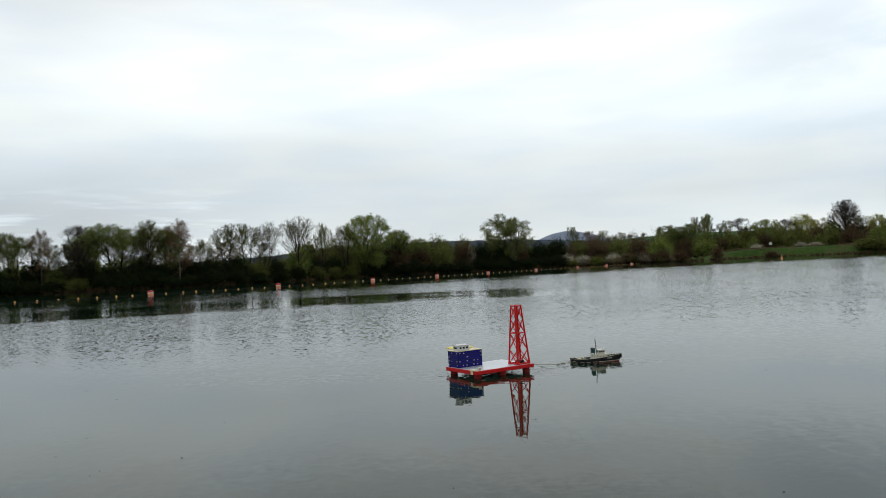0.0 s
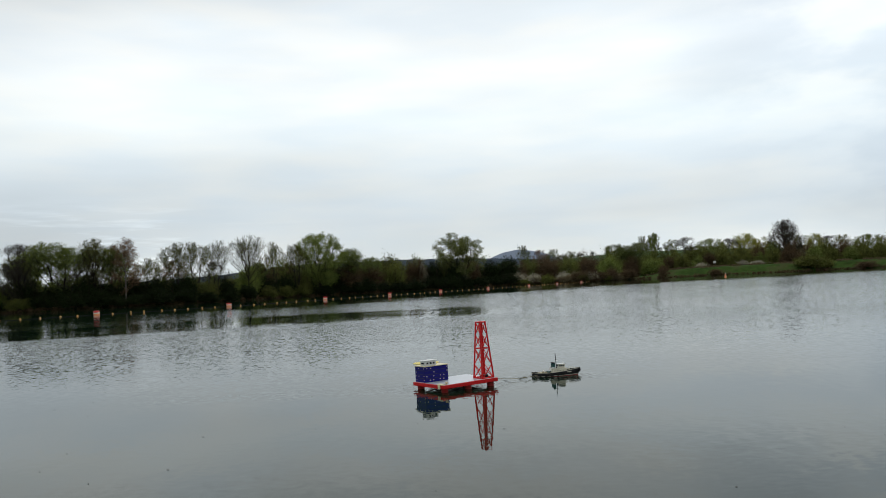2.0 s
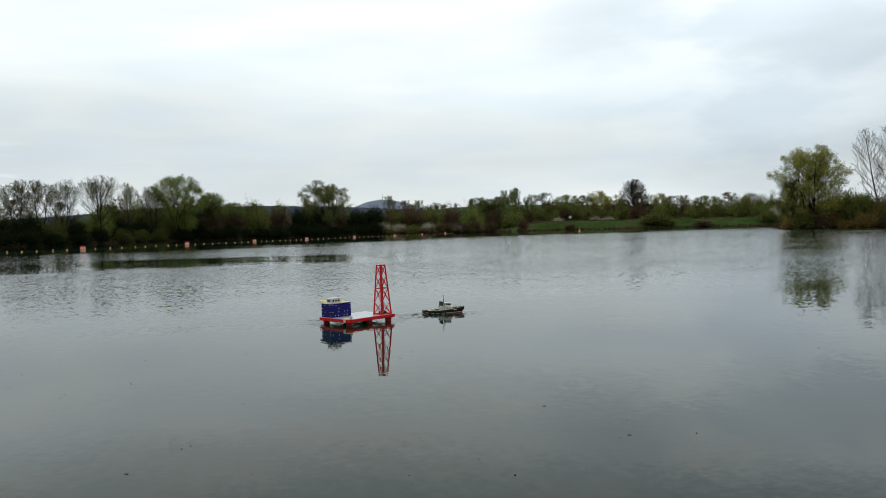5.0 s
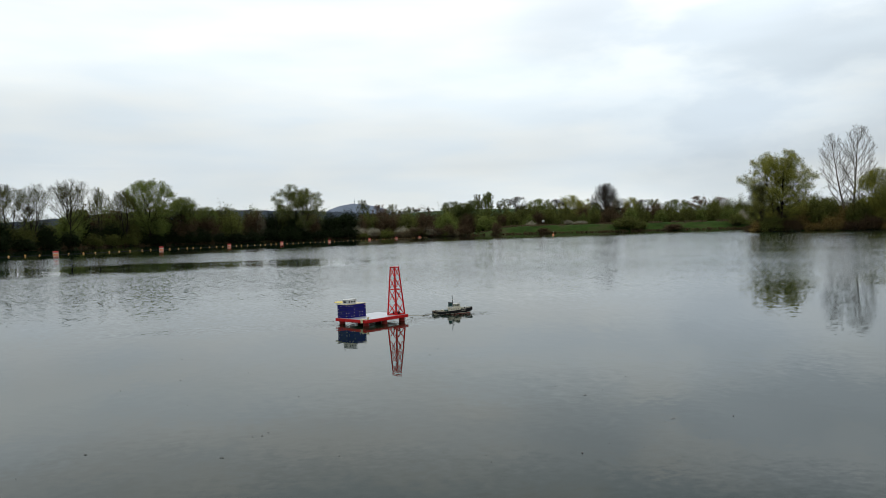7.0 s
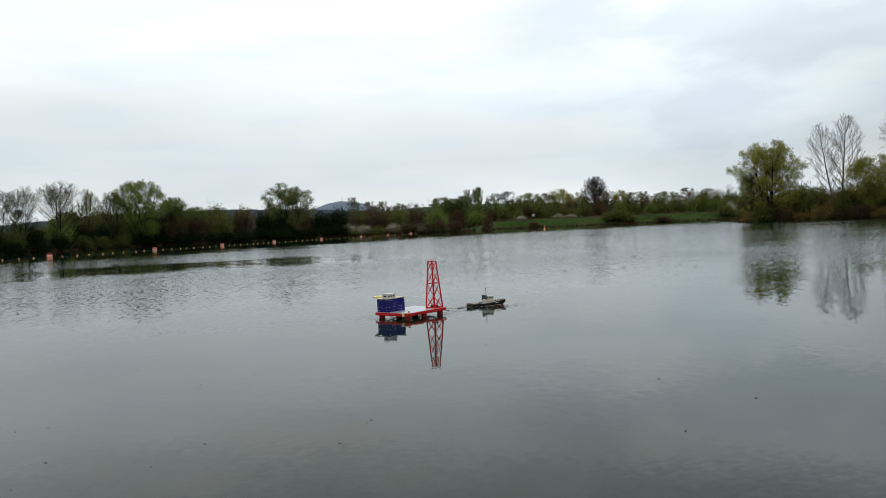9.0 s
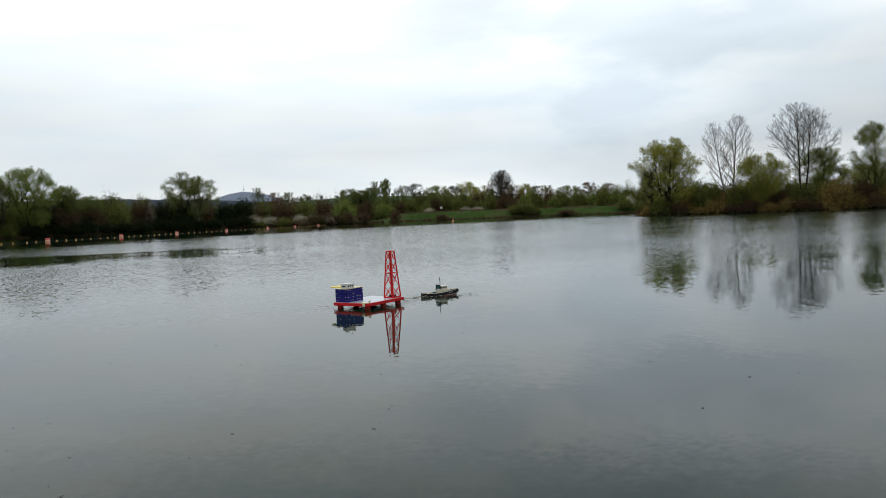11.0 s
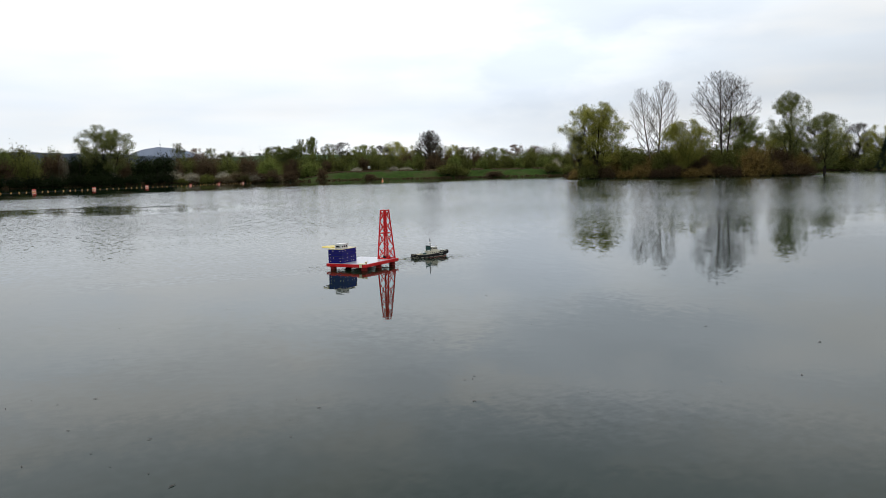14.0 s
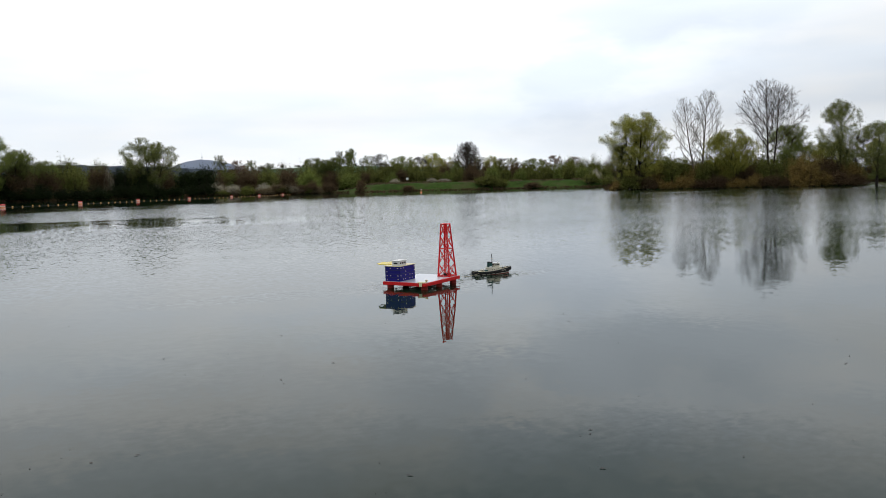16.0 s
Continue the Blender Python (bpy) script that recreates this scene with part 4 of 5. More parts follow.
def bush_parts(kind, seed, coarse=False):
    """A ragged mound 2 x 2 x 2 m: stems that fork, and leaves in uneven clumps."""
    mat, size, _ = BUSH_KINDS[kind]
    rng = np.random.default_rng(seed)
    stems, tips = [], []
    for k in range(18):
        a, el = rng.uniform(0, 2 * np.pi), radians(rng.uniform(18, 88))
        ln = rng.uniform(0.72, 0.98)
        d = np.array([math.cos(a) * math.cos(el), math.sin(a) * math.cos(el), math.sin(el) * 2.0])
        p0 = np.array([rng.normal(0, 0.25), rng.normal(0, 0.25), -0.1])
        pts = np.array([p0 + d * ln * u + rng.normal(0, 0.05, 3) * u for u in (0, 0.35, 0.7, 1.0)])
        stems += tri_faces([tube_arrays(pts, np.array([0.018, 0.014, 0.009, 0.004]), 3)])
        for j in range(4):
            u = rng.uniform(0.3, 0.95)
            q = p0 + d * ln * u
            e = q + rng.normal(0, 0.22, 3) + np.array([0, 0, 0.12])
            stems.append(spike(q, e, 0.009))
            tips.append(e)
            tips.append(q)
        tips.append(pts[-1])
    tips = np.array(tips)
    # lumpy outer shell of leaf clumps, and larger leaves that close the shaded heart
    shell = []
    lump = rng.uniform(0, 50)
    while len(shell) < 120:
        d = rng.normal(0, 1, 3)
        d /= np.linalg.norm(d)
        d[2] = abs(d[2]) + 0.25
        d /= np.linalg.norm(d)
        r = 0.80 + 0.34 * noise.noise(Vector(d * 2.2) + Vector((lump, 0, 0))) + rng.normal(0, 0.05)
        shell.append(d * r * np.array([1, 1, 1.85]))
    shell = np.array(shell)
    ls = size * (0.28 if kind == "blossom" else 0.21)
    leaves = [leaf_cards(rng, shell, 15 if coarse else 20, 0.11, ls), leaf_cards(rng, tips, 4, 0.10, ls), leaf_cards(rng, shell * 0.72, 7, 0.14, ls * 2.4)]
    return mesh_of("brushwood", *joined(stems), M_TWIG), mesh_of("leaves", *joined(leaves), mat)


def put_bush(kind, x, y, height, width, group, variant=0, coarse=False):
    key = (kind, variant % 3, coarse)
    z = ground_height(x, y)
    if key not in bush_bank:
        bush_bank[key] = bush_parts(kind, 100 + 7 * (variant % 3) + len(bush_bank), coarse)
    ob = empty("bush", pose(x, y, max(z, -0.15), 0, 0, (x * 53.1 + y * 17.9) % 360) @ Matrix.Diagonal((width / 2, width / 2, height / 2, 1)))
    st, lv = bush_bank[key]
    part("brushwood", st, None, ob, kind="stuff")
    part("foliage", lv, None, ob)
    return tagged(ob, BUSH_KINDS[kind][2], "bush", group)


def bank_row(rng, az0, az1, setback, height, kinds, group, spacing, spread=1.5, limit=None):
    """Bushes side by side along the shore, between two bearings."""
    az, k = az0, 0
    while az > az1:
        d = (limit(az) if limit else shore(az)) + setback + rng.normal(0, spread)
        p = bearing(az, d)
        hh = rng.uniform(*height)
        put_bush(kinds[int(rng.integers(len(kinds)))], p.x, p.y, hh, spacing * rng.uniform(1.25, 1.8), group, k, coarse=d > 225 or setback > 8)
        az -= math.degrees(spacing / d) * rng.uniform(0.75, 1.15)
        k += 1


rb = np.random.default_rng(5)
SHORE_G, ISLE_G, BANK_G = "bushes along the lake shore", "bushes on the wooded island", "bushes behind the far bank"
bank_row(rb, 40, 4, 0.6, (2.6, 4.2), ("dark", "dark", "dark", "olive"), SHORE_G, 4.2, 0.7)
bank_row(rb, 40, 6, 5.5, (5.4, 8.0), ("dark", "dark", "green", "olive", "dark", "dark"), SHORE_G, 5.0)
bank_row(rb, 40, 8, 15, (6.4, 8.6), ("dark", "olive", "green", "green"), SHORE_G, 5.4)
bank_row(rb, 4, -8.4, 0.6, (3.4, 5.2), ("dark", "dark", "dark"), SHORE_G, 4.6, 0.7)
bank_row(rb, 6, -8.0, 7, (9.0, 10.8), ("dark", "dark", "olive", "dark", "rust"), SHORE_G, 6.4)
bank_row(rb, 11, -5.0, 18, (11.0, 13.0), ("olive", "green", "olive", "rust"), SHORE_G, 8.0)
bank_row(rb, -8.6, -15.5, 0.8, (2.0, 3.2), ("olive", "rust", "reed", "olive"), SHORE_G, 4.2, 0.7)
bank_row(rb, -8.2, -13.5, 4, (3.6, 4.8), ("blossom", "blossom", "olive", "blossom", "reed"), SHORE_G, 4.6)
bank_row(rb, -7.0, -19, 16, (7.6, 10.0), ("olive", "rust", "olive", "green"), SHORE_G, 6.6)
bank_row(rb, -9.0, -19, 34, (10.4, 12.8), ("olive", "rust", "green", "olive"), SHORE_G, 8.0)
bank_row(rb, -12.6, -17.0, 1.0, (3.6, 5.2), ("rust", "rust", "olive"), SHORE_G, 4.6, 0.8)
bank_row(rb, -17.5, -37.5, 23, (6.0, 9.0), ("olive", "rust", "green", "olive", "rust"), BANK_G, 4.8)
bank_row(rb, -15.5, -41, 36, (9.5, 12.5), ("olive", "green", "rust", "olive"), BANK_G, 5.8)
bank_row(rb, -40, -62, 12, (6.6, 9.4), ("olive", "olive", "rust", "green"), BANK_G, 8.0)
bank_row(rb, -52.5, -62, 3, (3.0, 4.6), ("olive", "green", "olive"), BANK_G, 6.0)
bank_row(rb, -36, -37.8, 4, (4.0, 6.0), ("olive", "ochre"), BANK_G, 5.0)


def isle_front(az):
    return 156 + 5 * abs((az + 46) / 8.0) ** 2.2


bank_row(rb, -38.6, -53.8, 0.0, (2.2, 3.8), ("ochre", "rust", "ochre", "rust"), ISLE_G, 3.4, 0.6, isle_front)
bank_row(rb, -38.6, -53.6, 4.0, (4.8, 6.8), ("ochre", "olive", "rust", "ochre", "olive"), ISLE_G, 4.2, 1.0, isle_front)
bank_row(rb, -39.2, -53.0, 9.0, (6.0, 7.8), ("olive", "ochre", "olive"), ISLE_G, 5.0, 1.0, isle_front)
for az, d, hh, ww, k in ((-49.6, 157, 6.4, 6.0, "ochre"), (-50.3, 158, 5.6, 5.0, "ochre"), (-43.6, 159, 6.4, 6.0, "olive"), (-38.4, 160, 5.0, 6.0, "rust"), (-38.2, 157.5, 4.2, 5.6, "olive"), (-37.4, 159, 2.8, 4.6, "ochre"), (-37.0, 161, 2.0, 4.0, "rust")):
    p = bearing(az, d)
    put_bush(k, p.x, p.y, hh, ww, ISLE_G, 1)
# single bushes on the grass bank and white blossom by the sign
for az, d, hh, ww, k in ((-28.3, 275.5, 5.8, 11.5, "olive"), (-29.2, 275, 4.4, 7.6, "olive"), (-22.2, 273, 2.8, 6.0, "rust"), (-18.7, 274, 5.4, 4.8, "rust"), (-31.6, 274.5, 2.8, 8.6, "rust"),
                         (-24.1, 285, 2.4, 5.0, "blossom"), (-25.0, 286, 2.0, 6.0, "blossom"), (-21.3, 287, 2.6, 5.0, "blossom"), (-36.3, 295, 5.6, 5.0, "blossom"), (-31.0, 272.5, 1.2, 4.0, "reed"),
                         (-1.0, 240, 9.4, 4.4, "blossom"), (-4.0, 246, 9.6, 4.4, "blossom"), (4.6, 228, 7.6, 3.0, "blossom")):
    p = bearing(az, d)
    put_bush(k, p.x, p.y, hh, ww, BANK_G, 2, coarse=True)


def shore_fringe():
    """Ragged sedge and roots along the foot of the grass bank and the shores."""
    rng = np.random.default_rng(41)
    pts = []
    for k in range(2600):
        az = rng.uniform(-61, 36)
        d = shore(az) + rng.normal(0.3, 0.5)
        x, y = bearing(az, d).xy
        pts.append((x, y, max(ground_height(x, y), 0.0) + abs(rng.normal(0, 0.25))))
    me = mesh_of("shore_sedge", *leaf_cards(rng, np.array(pts), 8, 0.28, 0.24), M_LEAF_RUST)
    return tagged(new("shore_sedge", me), "ragged brown sedge along the water's edge", "sedge", kind="stuff")


shore_fringe()


def crest_grass():
    """Pale dry grass along the crest of the bank."""
    rng = np.random.default_rng(43)
    pts = []
    for k in range(2200):
        az = rng.uniform(-45, -17.5)
        x, y = bearing(az, shore(az) + rng.normal(9.0, 0.9)).xy
        if noise.noise(Vector((az * 1.3, 4.0, 0))) > -0.12:
            pts.append((x, y, ground_height(x, y) + 0.12))
    me = mesh_of("crest_grass", *leaf_cards(rng, np.array(pts), 6, 0.20, 0.17), M_REED)
    return tagged(new("crest_grass", me), "pale dry grass along the crest of the bank", "grass", kind="stuff")


crest_grass()


def far_wood():
    """Small trees scattered on the distant field ridge: nobody could count them."""
    rng = np.random.default_rng(77)
    pts = []
    for k in range(60):
        az = rng.uniform(-30, -3)
        d = 1290 + rng.normal(0, 12)
        hh = np.interp(az, [-30, -24, -17, -13, -10, -6, -2], [26, 36, 40, 37, 31, 25, 15])
        for j in range(20):
            pts.append(np.array(bearing(az + rng.normal(0, 0.09), d, hh + 0.5 + abs(rng.normal(0, 2.2)))))
    me = mesh_of("far_trees", *leaf_cards(rng, np.array(pts), 5, 0.9, 1.0), M_LEAF_DARK)
    return tagged(new("far_trees", me), "line of small dark trees on the distant field", "trees", kind="stuff")


far_wood()


def radio_mast(p):
    ob = empty("radio_mast", pose(*p))
    part("shaft", tube((0, 0, -8), (0, 0, 20), 1.3, 1.0), M_MAST, ob)
    part("platform", lathe([(1.5, 13), (4.0, 14), (4.0, 16), (1.5, 17)], 16), M_MAST, ob)
    part("antenna", tube((0, 0, 20), (0, 0, 38), 0.7, 0.3), M_MAST, ob)
    return tagged(ob, "slender grey radio tower on the distant hill", "tower")


radio_mast(bearing(-8.1, 4290, 171))


def bank_sign(p):
    """White notice board on a post on the grass bank."""
    ob = empty("notice_board", pose(p.x, p.y, ground_height(p.x, p.y), 0, 0, 22))
    part("post", block(-0.06, 0.06, -0.05, 0.05, -0.3, 1.9, 0.01), M_BARK, ob)
    part("board", block(-0.62, 0.62, -0.09, -0.05, 1.25, 2.05, 0.02), M_WHITE, ob)
    part("picture_bar", block(-0.35, 0.35, -0.10, -0.091, 1.5, 1.62, 0), M_BLACK, ob)
    return tagged(ob, "white notice board on a dark post on the bank", "sign")


bank_sign(Vector((107.0, 262.0, 0)))


# ---- buoy line ----
def big_buoy(p):
    ob = empty("barrel_buoy", pose(p[0], p[1], 0, 2.0, -1.5, 0))
    part("body", lathe([(0.25, -0.28), (0.30, -0.22), (0.32, -0.1), (0.32, 0.155), (0.314, 0.165)], 20), M_BUOY_ORANGE, ob, "faded orange lower drum")
    part("band", lathe([(0.314, 0.165), (0.324, 0.17), (0.324, 0.275), (0.314, 0.28)], 20), M_BUOY_WHITE, ob, "white band")
    part("cap", lathe([(0.314, 0.28), (0.32, 0.29), (0.32, 0.43), (0.30, 0.46), (0.10, 0.48), (0.05, 0.50)], 20), M_BUOY_RED, ob, "red upper drum")
    return tagged(ob, "red and white barrel buoy with an orange foot", "buoy", "barrel buoys on the line")


def small_float(p):
    ob = empty("float_ball", pose(p[0], p[1], 0.05))
    prof = [(0.02, -0.108)] + [(0.108 * math.cos(a), 0.108 * math.sin(a)) for a in np.linspace(-1.25, 1.3, 7)] + [(0.02, 0.112)]
    part("ball", lathe(prof, 12), M_ORANGE, ob)
    part("collar", lathe([(0.103, -0.050), (0.111, -0.044), (0.111, -0.028), (0.105, -0.020)], 12), M_RUBBER, ob, "dark rope collar")
    return tagged(ob, "orange-yellow ball float on a line", "float", "ball floats on the line")


BUOYS = [(-34.58, 87.47), (-23.2, 101.38), (-12.92, 121.39), (-3.27, 138.9), (6.65, 155.81), (18.22, 174.02), (30.73, 193.93), (41.53, 212.24), (52.62, 231.04)]
first_buoy = big_buoy(BUOYS[0])
for b in BUOYS[1:]:
    copy_thing(first_buoy, pose(b[0], b[1], 0, 1.5 * math.sin(b[1]), 2 * math.cos(b[0]), b[1] * 9))
spots = []
step0 = (Vector(BUOYS[0]) - Vector(BUOYS[1])) / 9
for k in range(1, 16):
    q = Vector(BUOYS[0]) + step0 * k + Vector((-0.004 * k * k, -0.012 * k * k))
    spots.append((q.x, q.y))
spots.reverse()
chain = list(spots)
for a, b in zip(BUOYS, BUOYS[1:]):
    chain.append(a)
    for k in range(1, 9):
        q = Vector(a).lerp(Vector(b), k / 9)
        spots.append((q.x, q.y))
        chain.append((q.x, q.y))
chain.append(BUOYS[-1])
for k in range(1, 4):
    q = Vector(BUOYS[-1]) + (Vector(BUOYS[-1]) - Vector(BUOYS[-2])) * k / 9
    spots.append((q.x, q.y))
    chain.append((q.x, q.y))
rf = random.Random(4)
first_float = small_float(spots[0])
for s in spots[1:]:
    copy_thing(first_float, pose(s[0] + rf.uniform(-0.15, 0.15), s[1] + rf.uniform(-0.15, 0.15), 0.05 + rf.uniform(-0.03, 0.03), rf.uniform(-12, 12), rf.uniform(-12, 12), 0))
tagged(new("buoy_line", mesh_of("buoy_line", *line_curve([(x, y, 0.03) for x, y in chain], 0.022, 5), M_RUBBER)),
       "dark floating rope that strings the floats together", "rope")


def spar_buoy(p):
    ob = empty("spar_buoy", pose(p[0], p[1], 0, 1, 2, 0))
    part("float", lathe([(0.1, -0.3), (0.26, -0.2), (0.29, 0.0), (0.27, 0.18), (0.14, 0.34)], 18), M_BUOY_ORANGE, ob)
    part("spar", tube((0, 0, 0.3), (0, 0, 0.80), 0.09, 0.06), M_BUOY_ORANGE, ob, "orange spar")
    part("topmark", lathe([(0.02, 0.78), (0.11, 0.82), (0.11, 0.94), (0.02, 0.98)], 12), M_BUOY_WHITE, ob, "white topmark")
    return tagged(ob, "orange spar buoy with a white topmark before the grass bank", "buoy")


spar_buoy((77.5, 183.2))


# ---- model drilling platform ----
def derrick(parent, cx, cy, z0, z1, half0, half1):
    """A tapered square lattice tower: rings, legs and cross braces."""
    def corner(k, u):
        h2 = half0 + (half1 - half0) * u
        sx, sy = ((-1, -1), (1, -1), (1, 1), (-1, 1))[k % 4]
        return Vector((cx + sx * h2, cy + sy * h2, z0 + (z1 - z0) * u))

    tower = None
    for u, r in ((0.012, 0.010), (0.525, 0.0085), (0.985, 0.010)):
        ring = bmesh.new()
        for k in range(4):
            tube(corner(k, u), corner(k + 1, u), r, sides=6, bm=ring)
        if tower is None:
            tower = part("derrick", ring, M_RED, parent, "red lattice drilling tower")
        else:
            part("ring_beam", ring, M_RED, tower)
    for k in range(4):
        part("leg", tube(corner(k, -0.02), corner(k, 1.0), 0.0135, 0.011, 8), M_RED, tower)
    for k in range(4):
        for u0, u1 in ((0.0, 0.24), (0.24, 0.525), (0.525, 0.765), (0.765, 0.985)):
            part("brace", tube(corner(k, u0), corner(k + 1, u1), 0.0062, sides=6), M_RED, tower)
            part("brace", tube(corner(k + 1, u0), corner(k, u1), 0.0062, sides=6), M_RED, tower)
    return tower


def drilling_platform(m):
    ob = empty("drilling_platform", m)
    L, B = 0.50, 0.40
    deck = part("deck", block(-L, L, -B, B, 0.098, 0.150, 0.006), M_RED, ob, "red deck slab with a raised rim")
    part("deck_plate", block(-L + 0.022, L - 0.022, -B + 0.022, B - 0.022, 0.149, 0.154, 0.001), M_DECK, deck, "glossy pale grey deck plate")
    for x in (-L + 0.085, 0.0, L - 0.085):
        for y in (-B + 0.085, B - 0.085):
            part("pontoon", lathe([(0.050, -0.10), (0.052, -0.09), (0.052, 0.085), (0.060, 0.092), (0.060, 0.100)], 18), M_RED_DULL, ob, at=Matrix.Translation((x, y, 0)))
    for y in (-B + 0.085, B - 0.085):
        part("keel_beam", block(-L + 0.04, L - 0.04, y - 0.03, y + 0.03, -0.12, -0.07, 0.006), M_RED_DULL, ob)
    derrick(ob, L - 0.15, -B + 0.15, 0.152, 1.0, 0.105, 0.050)
    part("winch", block(L - 0.20, L - 0.10, -B + 0.10, -B + 0.19, 0.154, 0.205, 0.006), M_BLACK, ob, "black winch box in the tower foot")
    part("kingpost", tube((L - 0.15, -B + 0.15, 0.154), (L - 0.15, -B + 0.15, 0.97), 0.0075, sides=6), M_RED, ob)
    # living quarters: four storeys with seams, lit windows, cabin and helideck
    x0, x1, y0, y1, z0, z1 = -L + 0.03, -0.06, 0.09, B - 0.03, 0.154, 0.384
    quarters = part("accommodation_block", block(x0, x1, y0, y1, z0, z1, 0.005), M_BLUE, ob, "dark blue four-storey quarters block")
    for k in range(1, 4):
        z = z0 + (z1 - z0) * k / 4
        part("storey_seam", block(x0 - 0.004, x1 + 0.004, y0 - 0.004, y1 + 0.004, z - 0.004, z + 0.004, 0.001), M_BLUE_DARK, quarters)
    pane = None
    rw = random.Random(8)
    for k in range(4):
        z = z0 + (z1 - z0) * (k + 0.55) / 4
        for side in range(4):
            n = 7 if side < 2 else 4
            for i in range(n):
                if rw.random() < 0.5:
                    continue
                u = (i + 0.5 + rw.uniform(-0.15, 0.15)) / n
                if side < 2:
                    at = Matrix.Translation((x0 + (x1 - x0) * u, (y0 - 0.0035, y1 + 0.0035)[side], z))
                else:
                    at = Matrix.Translation(((x0 - 0.0035, x1 + 0.0035)[side - 2], y0 + (y1 - y0) * u, z)) @ pose(0, 0, 0, 0, 0, 90)
                if pane is None:
                    pane = part("window", block(-0.008, 0.008, -0.002, 0.002, -0.005, 0.005, 0), M_CREAM, quarters, "small pale window", at).data
                else:
                    part("window", pane, None, quarters, "small pale window", at)
    roof = part("roof", block(x0 - 0.012, x1 + 0.012, y0 - 0.012, y1 + 0.012, z1, z1 + 0.010, 0.003), M_CREAM, ob, "pale yellow roof edge")
    heli = bmesh.new()
    bmesh.ops.create_cone(heli, cap_ends=True, segments=8, radius1=0.205, radius2=0.205, depth=0.010, matrix=pose(-0.20, B + 0.075, z1 + 0.0165, 0, 0, 22.5))
    bmesh.ops.bevel(heli, geom=list(heli.edges), offset=0.002, segments=1, affect="EDGES")
    pad = part("helideck", heli, M_YELLOW, ob, "yellow octagonal helicopter deck")
    ring = bmesh.new()
    bmesh.ops.create_circle(ring, segments=32, radius=0.075, matrix=pose(-0.20, B + 0.075, z1 + 0.0222))
    inner = bmesh.ops.extrude_edge_only(ring, edges=list(ring.edges))["geom"]
    c = Vector((-0.20, B + 0.075, z1 + 0.0222))
    for v in [g for g in inner if isinstance(g, bmesh.types.BMVert)]:
        v.co = c + (v.co - c) * 0.82
    part("landing_ring", ring, M_WHITE, pad, "white painted landing circle")
    cab = part("control_cabin", block(x0 + 0.02, x0 + 0.215, y0 + 0.02, y0 + 0.155, z1 + 0.010, z1 + 0.082, 0.004), M_WHITE, ob, "white control cabin")
    part("cabin_roof", block(x0 + 0.012, x0 + 0.223, y0 + 0.012, y0 + 0.163, z1 + 0.082, z1 + 0.091, 0.002), M_WHITE, cab)
    for i in range(3):
        part("cabin_window", block(x0 + 0.045 + 0.055 * i, x0 + 0.078 + 0.055 * i, y0 + 0.017, y0 + 0.021, z1 + 0.036, z1 + 0.062, 0), M_DARKGLASS, cab)
    part("cabin_window", block(x0 + 0.017, x0 + 0.021, y0 + 0.05, y0 + 0.125, z1 + 0.036, z1 + 0.062, 0), M_DARKGLASS, cab)
    part("cabin_window", block(x0 + 0.214, x0 + 0.218, y0 + 0.05, y0 + 0.125, z1 + 0.036, z1 + 0.062, 0), M_DARKGLASS, cab)
    # cream towing bracket hooked over the rim, and a bollard, at the front corner
    bracket = part("towing_bracket", block(-L - 0.010, -L + 0.062, -B + 0.030, -B + 0.145, 0.151, 0.168, 0.005), M_YELLOW_PALE, ob, "cream towing bracket hooked over the rim")
    part("bracket_tab", block(-L - 0.016, -L - 0.002, -B + 0.062, -B + 0.112, 0.100, 0.160, 0.004), M_YELLOW_PALE, bracket)
    part("bollard", lathe([(0.018, 0.15), (0.015, 0.17), (0.024, 0.185), (0.024, 0.192)], 12), M_CREAM, ob, at=Matrix.Translation((-L + 0.10, -B + 0.05, 0)))
    return tagged(ob, "red model drilling platform with blue quarters floating on pontoons", "model platform")


PLATFORM = pose(1.541, 12.515, -0.042, -0.5, -0.7, 32) @ Matrix.Scale(1.03, 4)
drilling_platform(PLATFORM)


# ---- model tugboat ----
def tug_outline(u):
    """Half beam and deck height along the hull; u from 0 (stern) to 1 (bow)."""
    half = 0.132 * min(1.0, (1 - ((u - 0.45) / 0.55) ** 2) ** 0.62 if u > 0.45 else (1 - ((0.45 - u) / 0.475) ** 4) ** 0.5)
    sheer = 0.070 + 0.050 * max(0.0, (u - 0.35) / 0.65) ** 1.7 + 0.018 * max(0.0, (0.3 - u) / 0.3) ** 2
    return max(half, 0.004), sheer


def tug_shell(z_of, n=28, flare=1.0):
    """Hull skin between two height functions z_of(u) -> list of (z, breadth share)."""
    bm = bmesh.new()
    rows = []
    for i in range(n + 1):
        u = i / n
        half, sheer = tug_outline(u)
        x = -0.44 + 0.88 * u
        row = []
        for z, share in z_of(u, sheer):
            rake = 0.05 * max(0.0, u - 0.8) / 0.2 * (z / sheer)
            row.append((x + rake, half * share, z))
        rows.append([bm.verts.new((a, -b, c)) for a, b, c in row] + [bm.verts.new((a, b, c)) for a, b, c in reversed(row)])
    for a, b in zip(rows, rows[1:]):
        for j in range(len(a) - 1):
            if j != len(a) // 2 - 1:
                f = bm.faces.new((a[j], b[j], b[j + 1], a[j + 1]))
                f.smooth = True
    return bm, rows


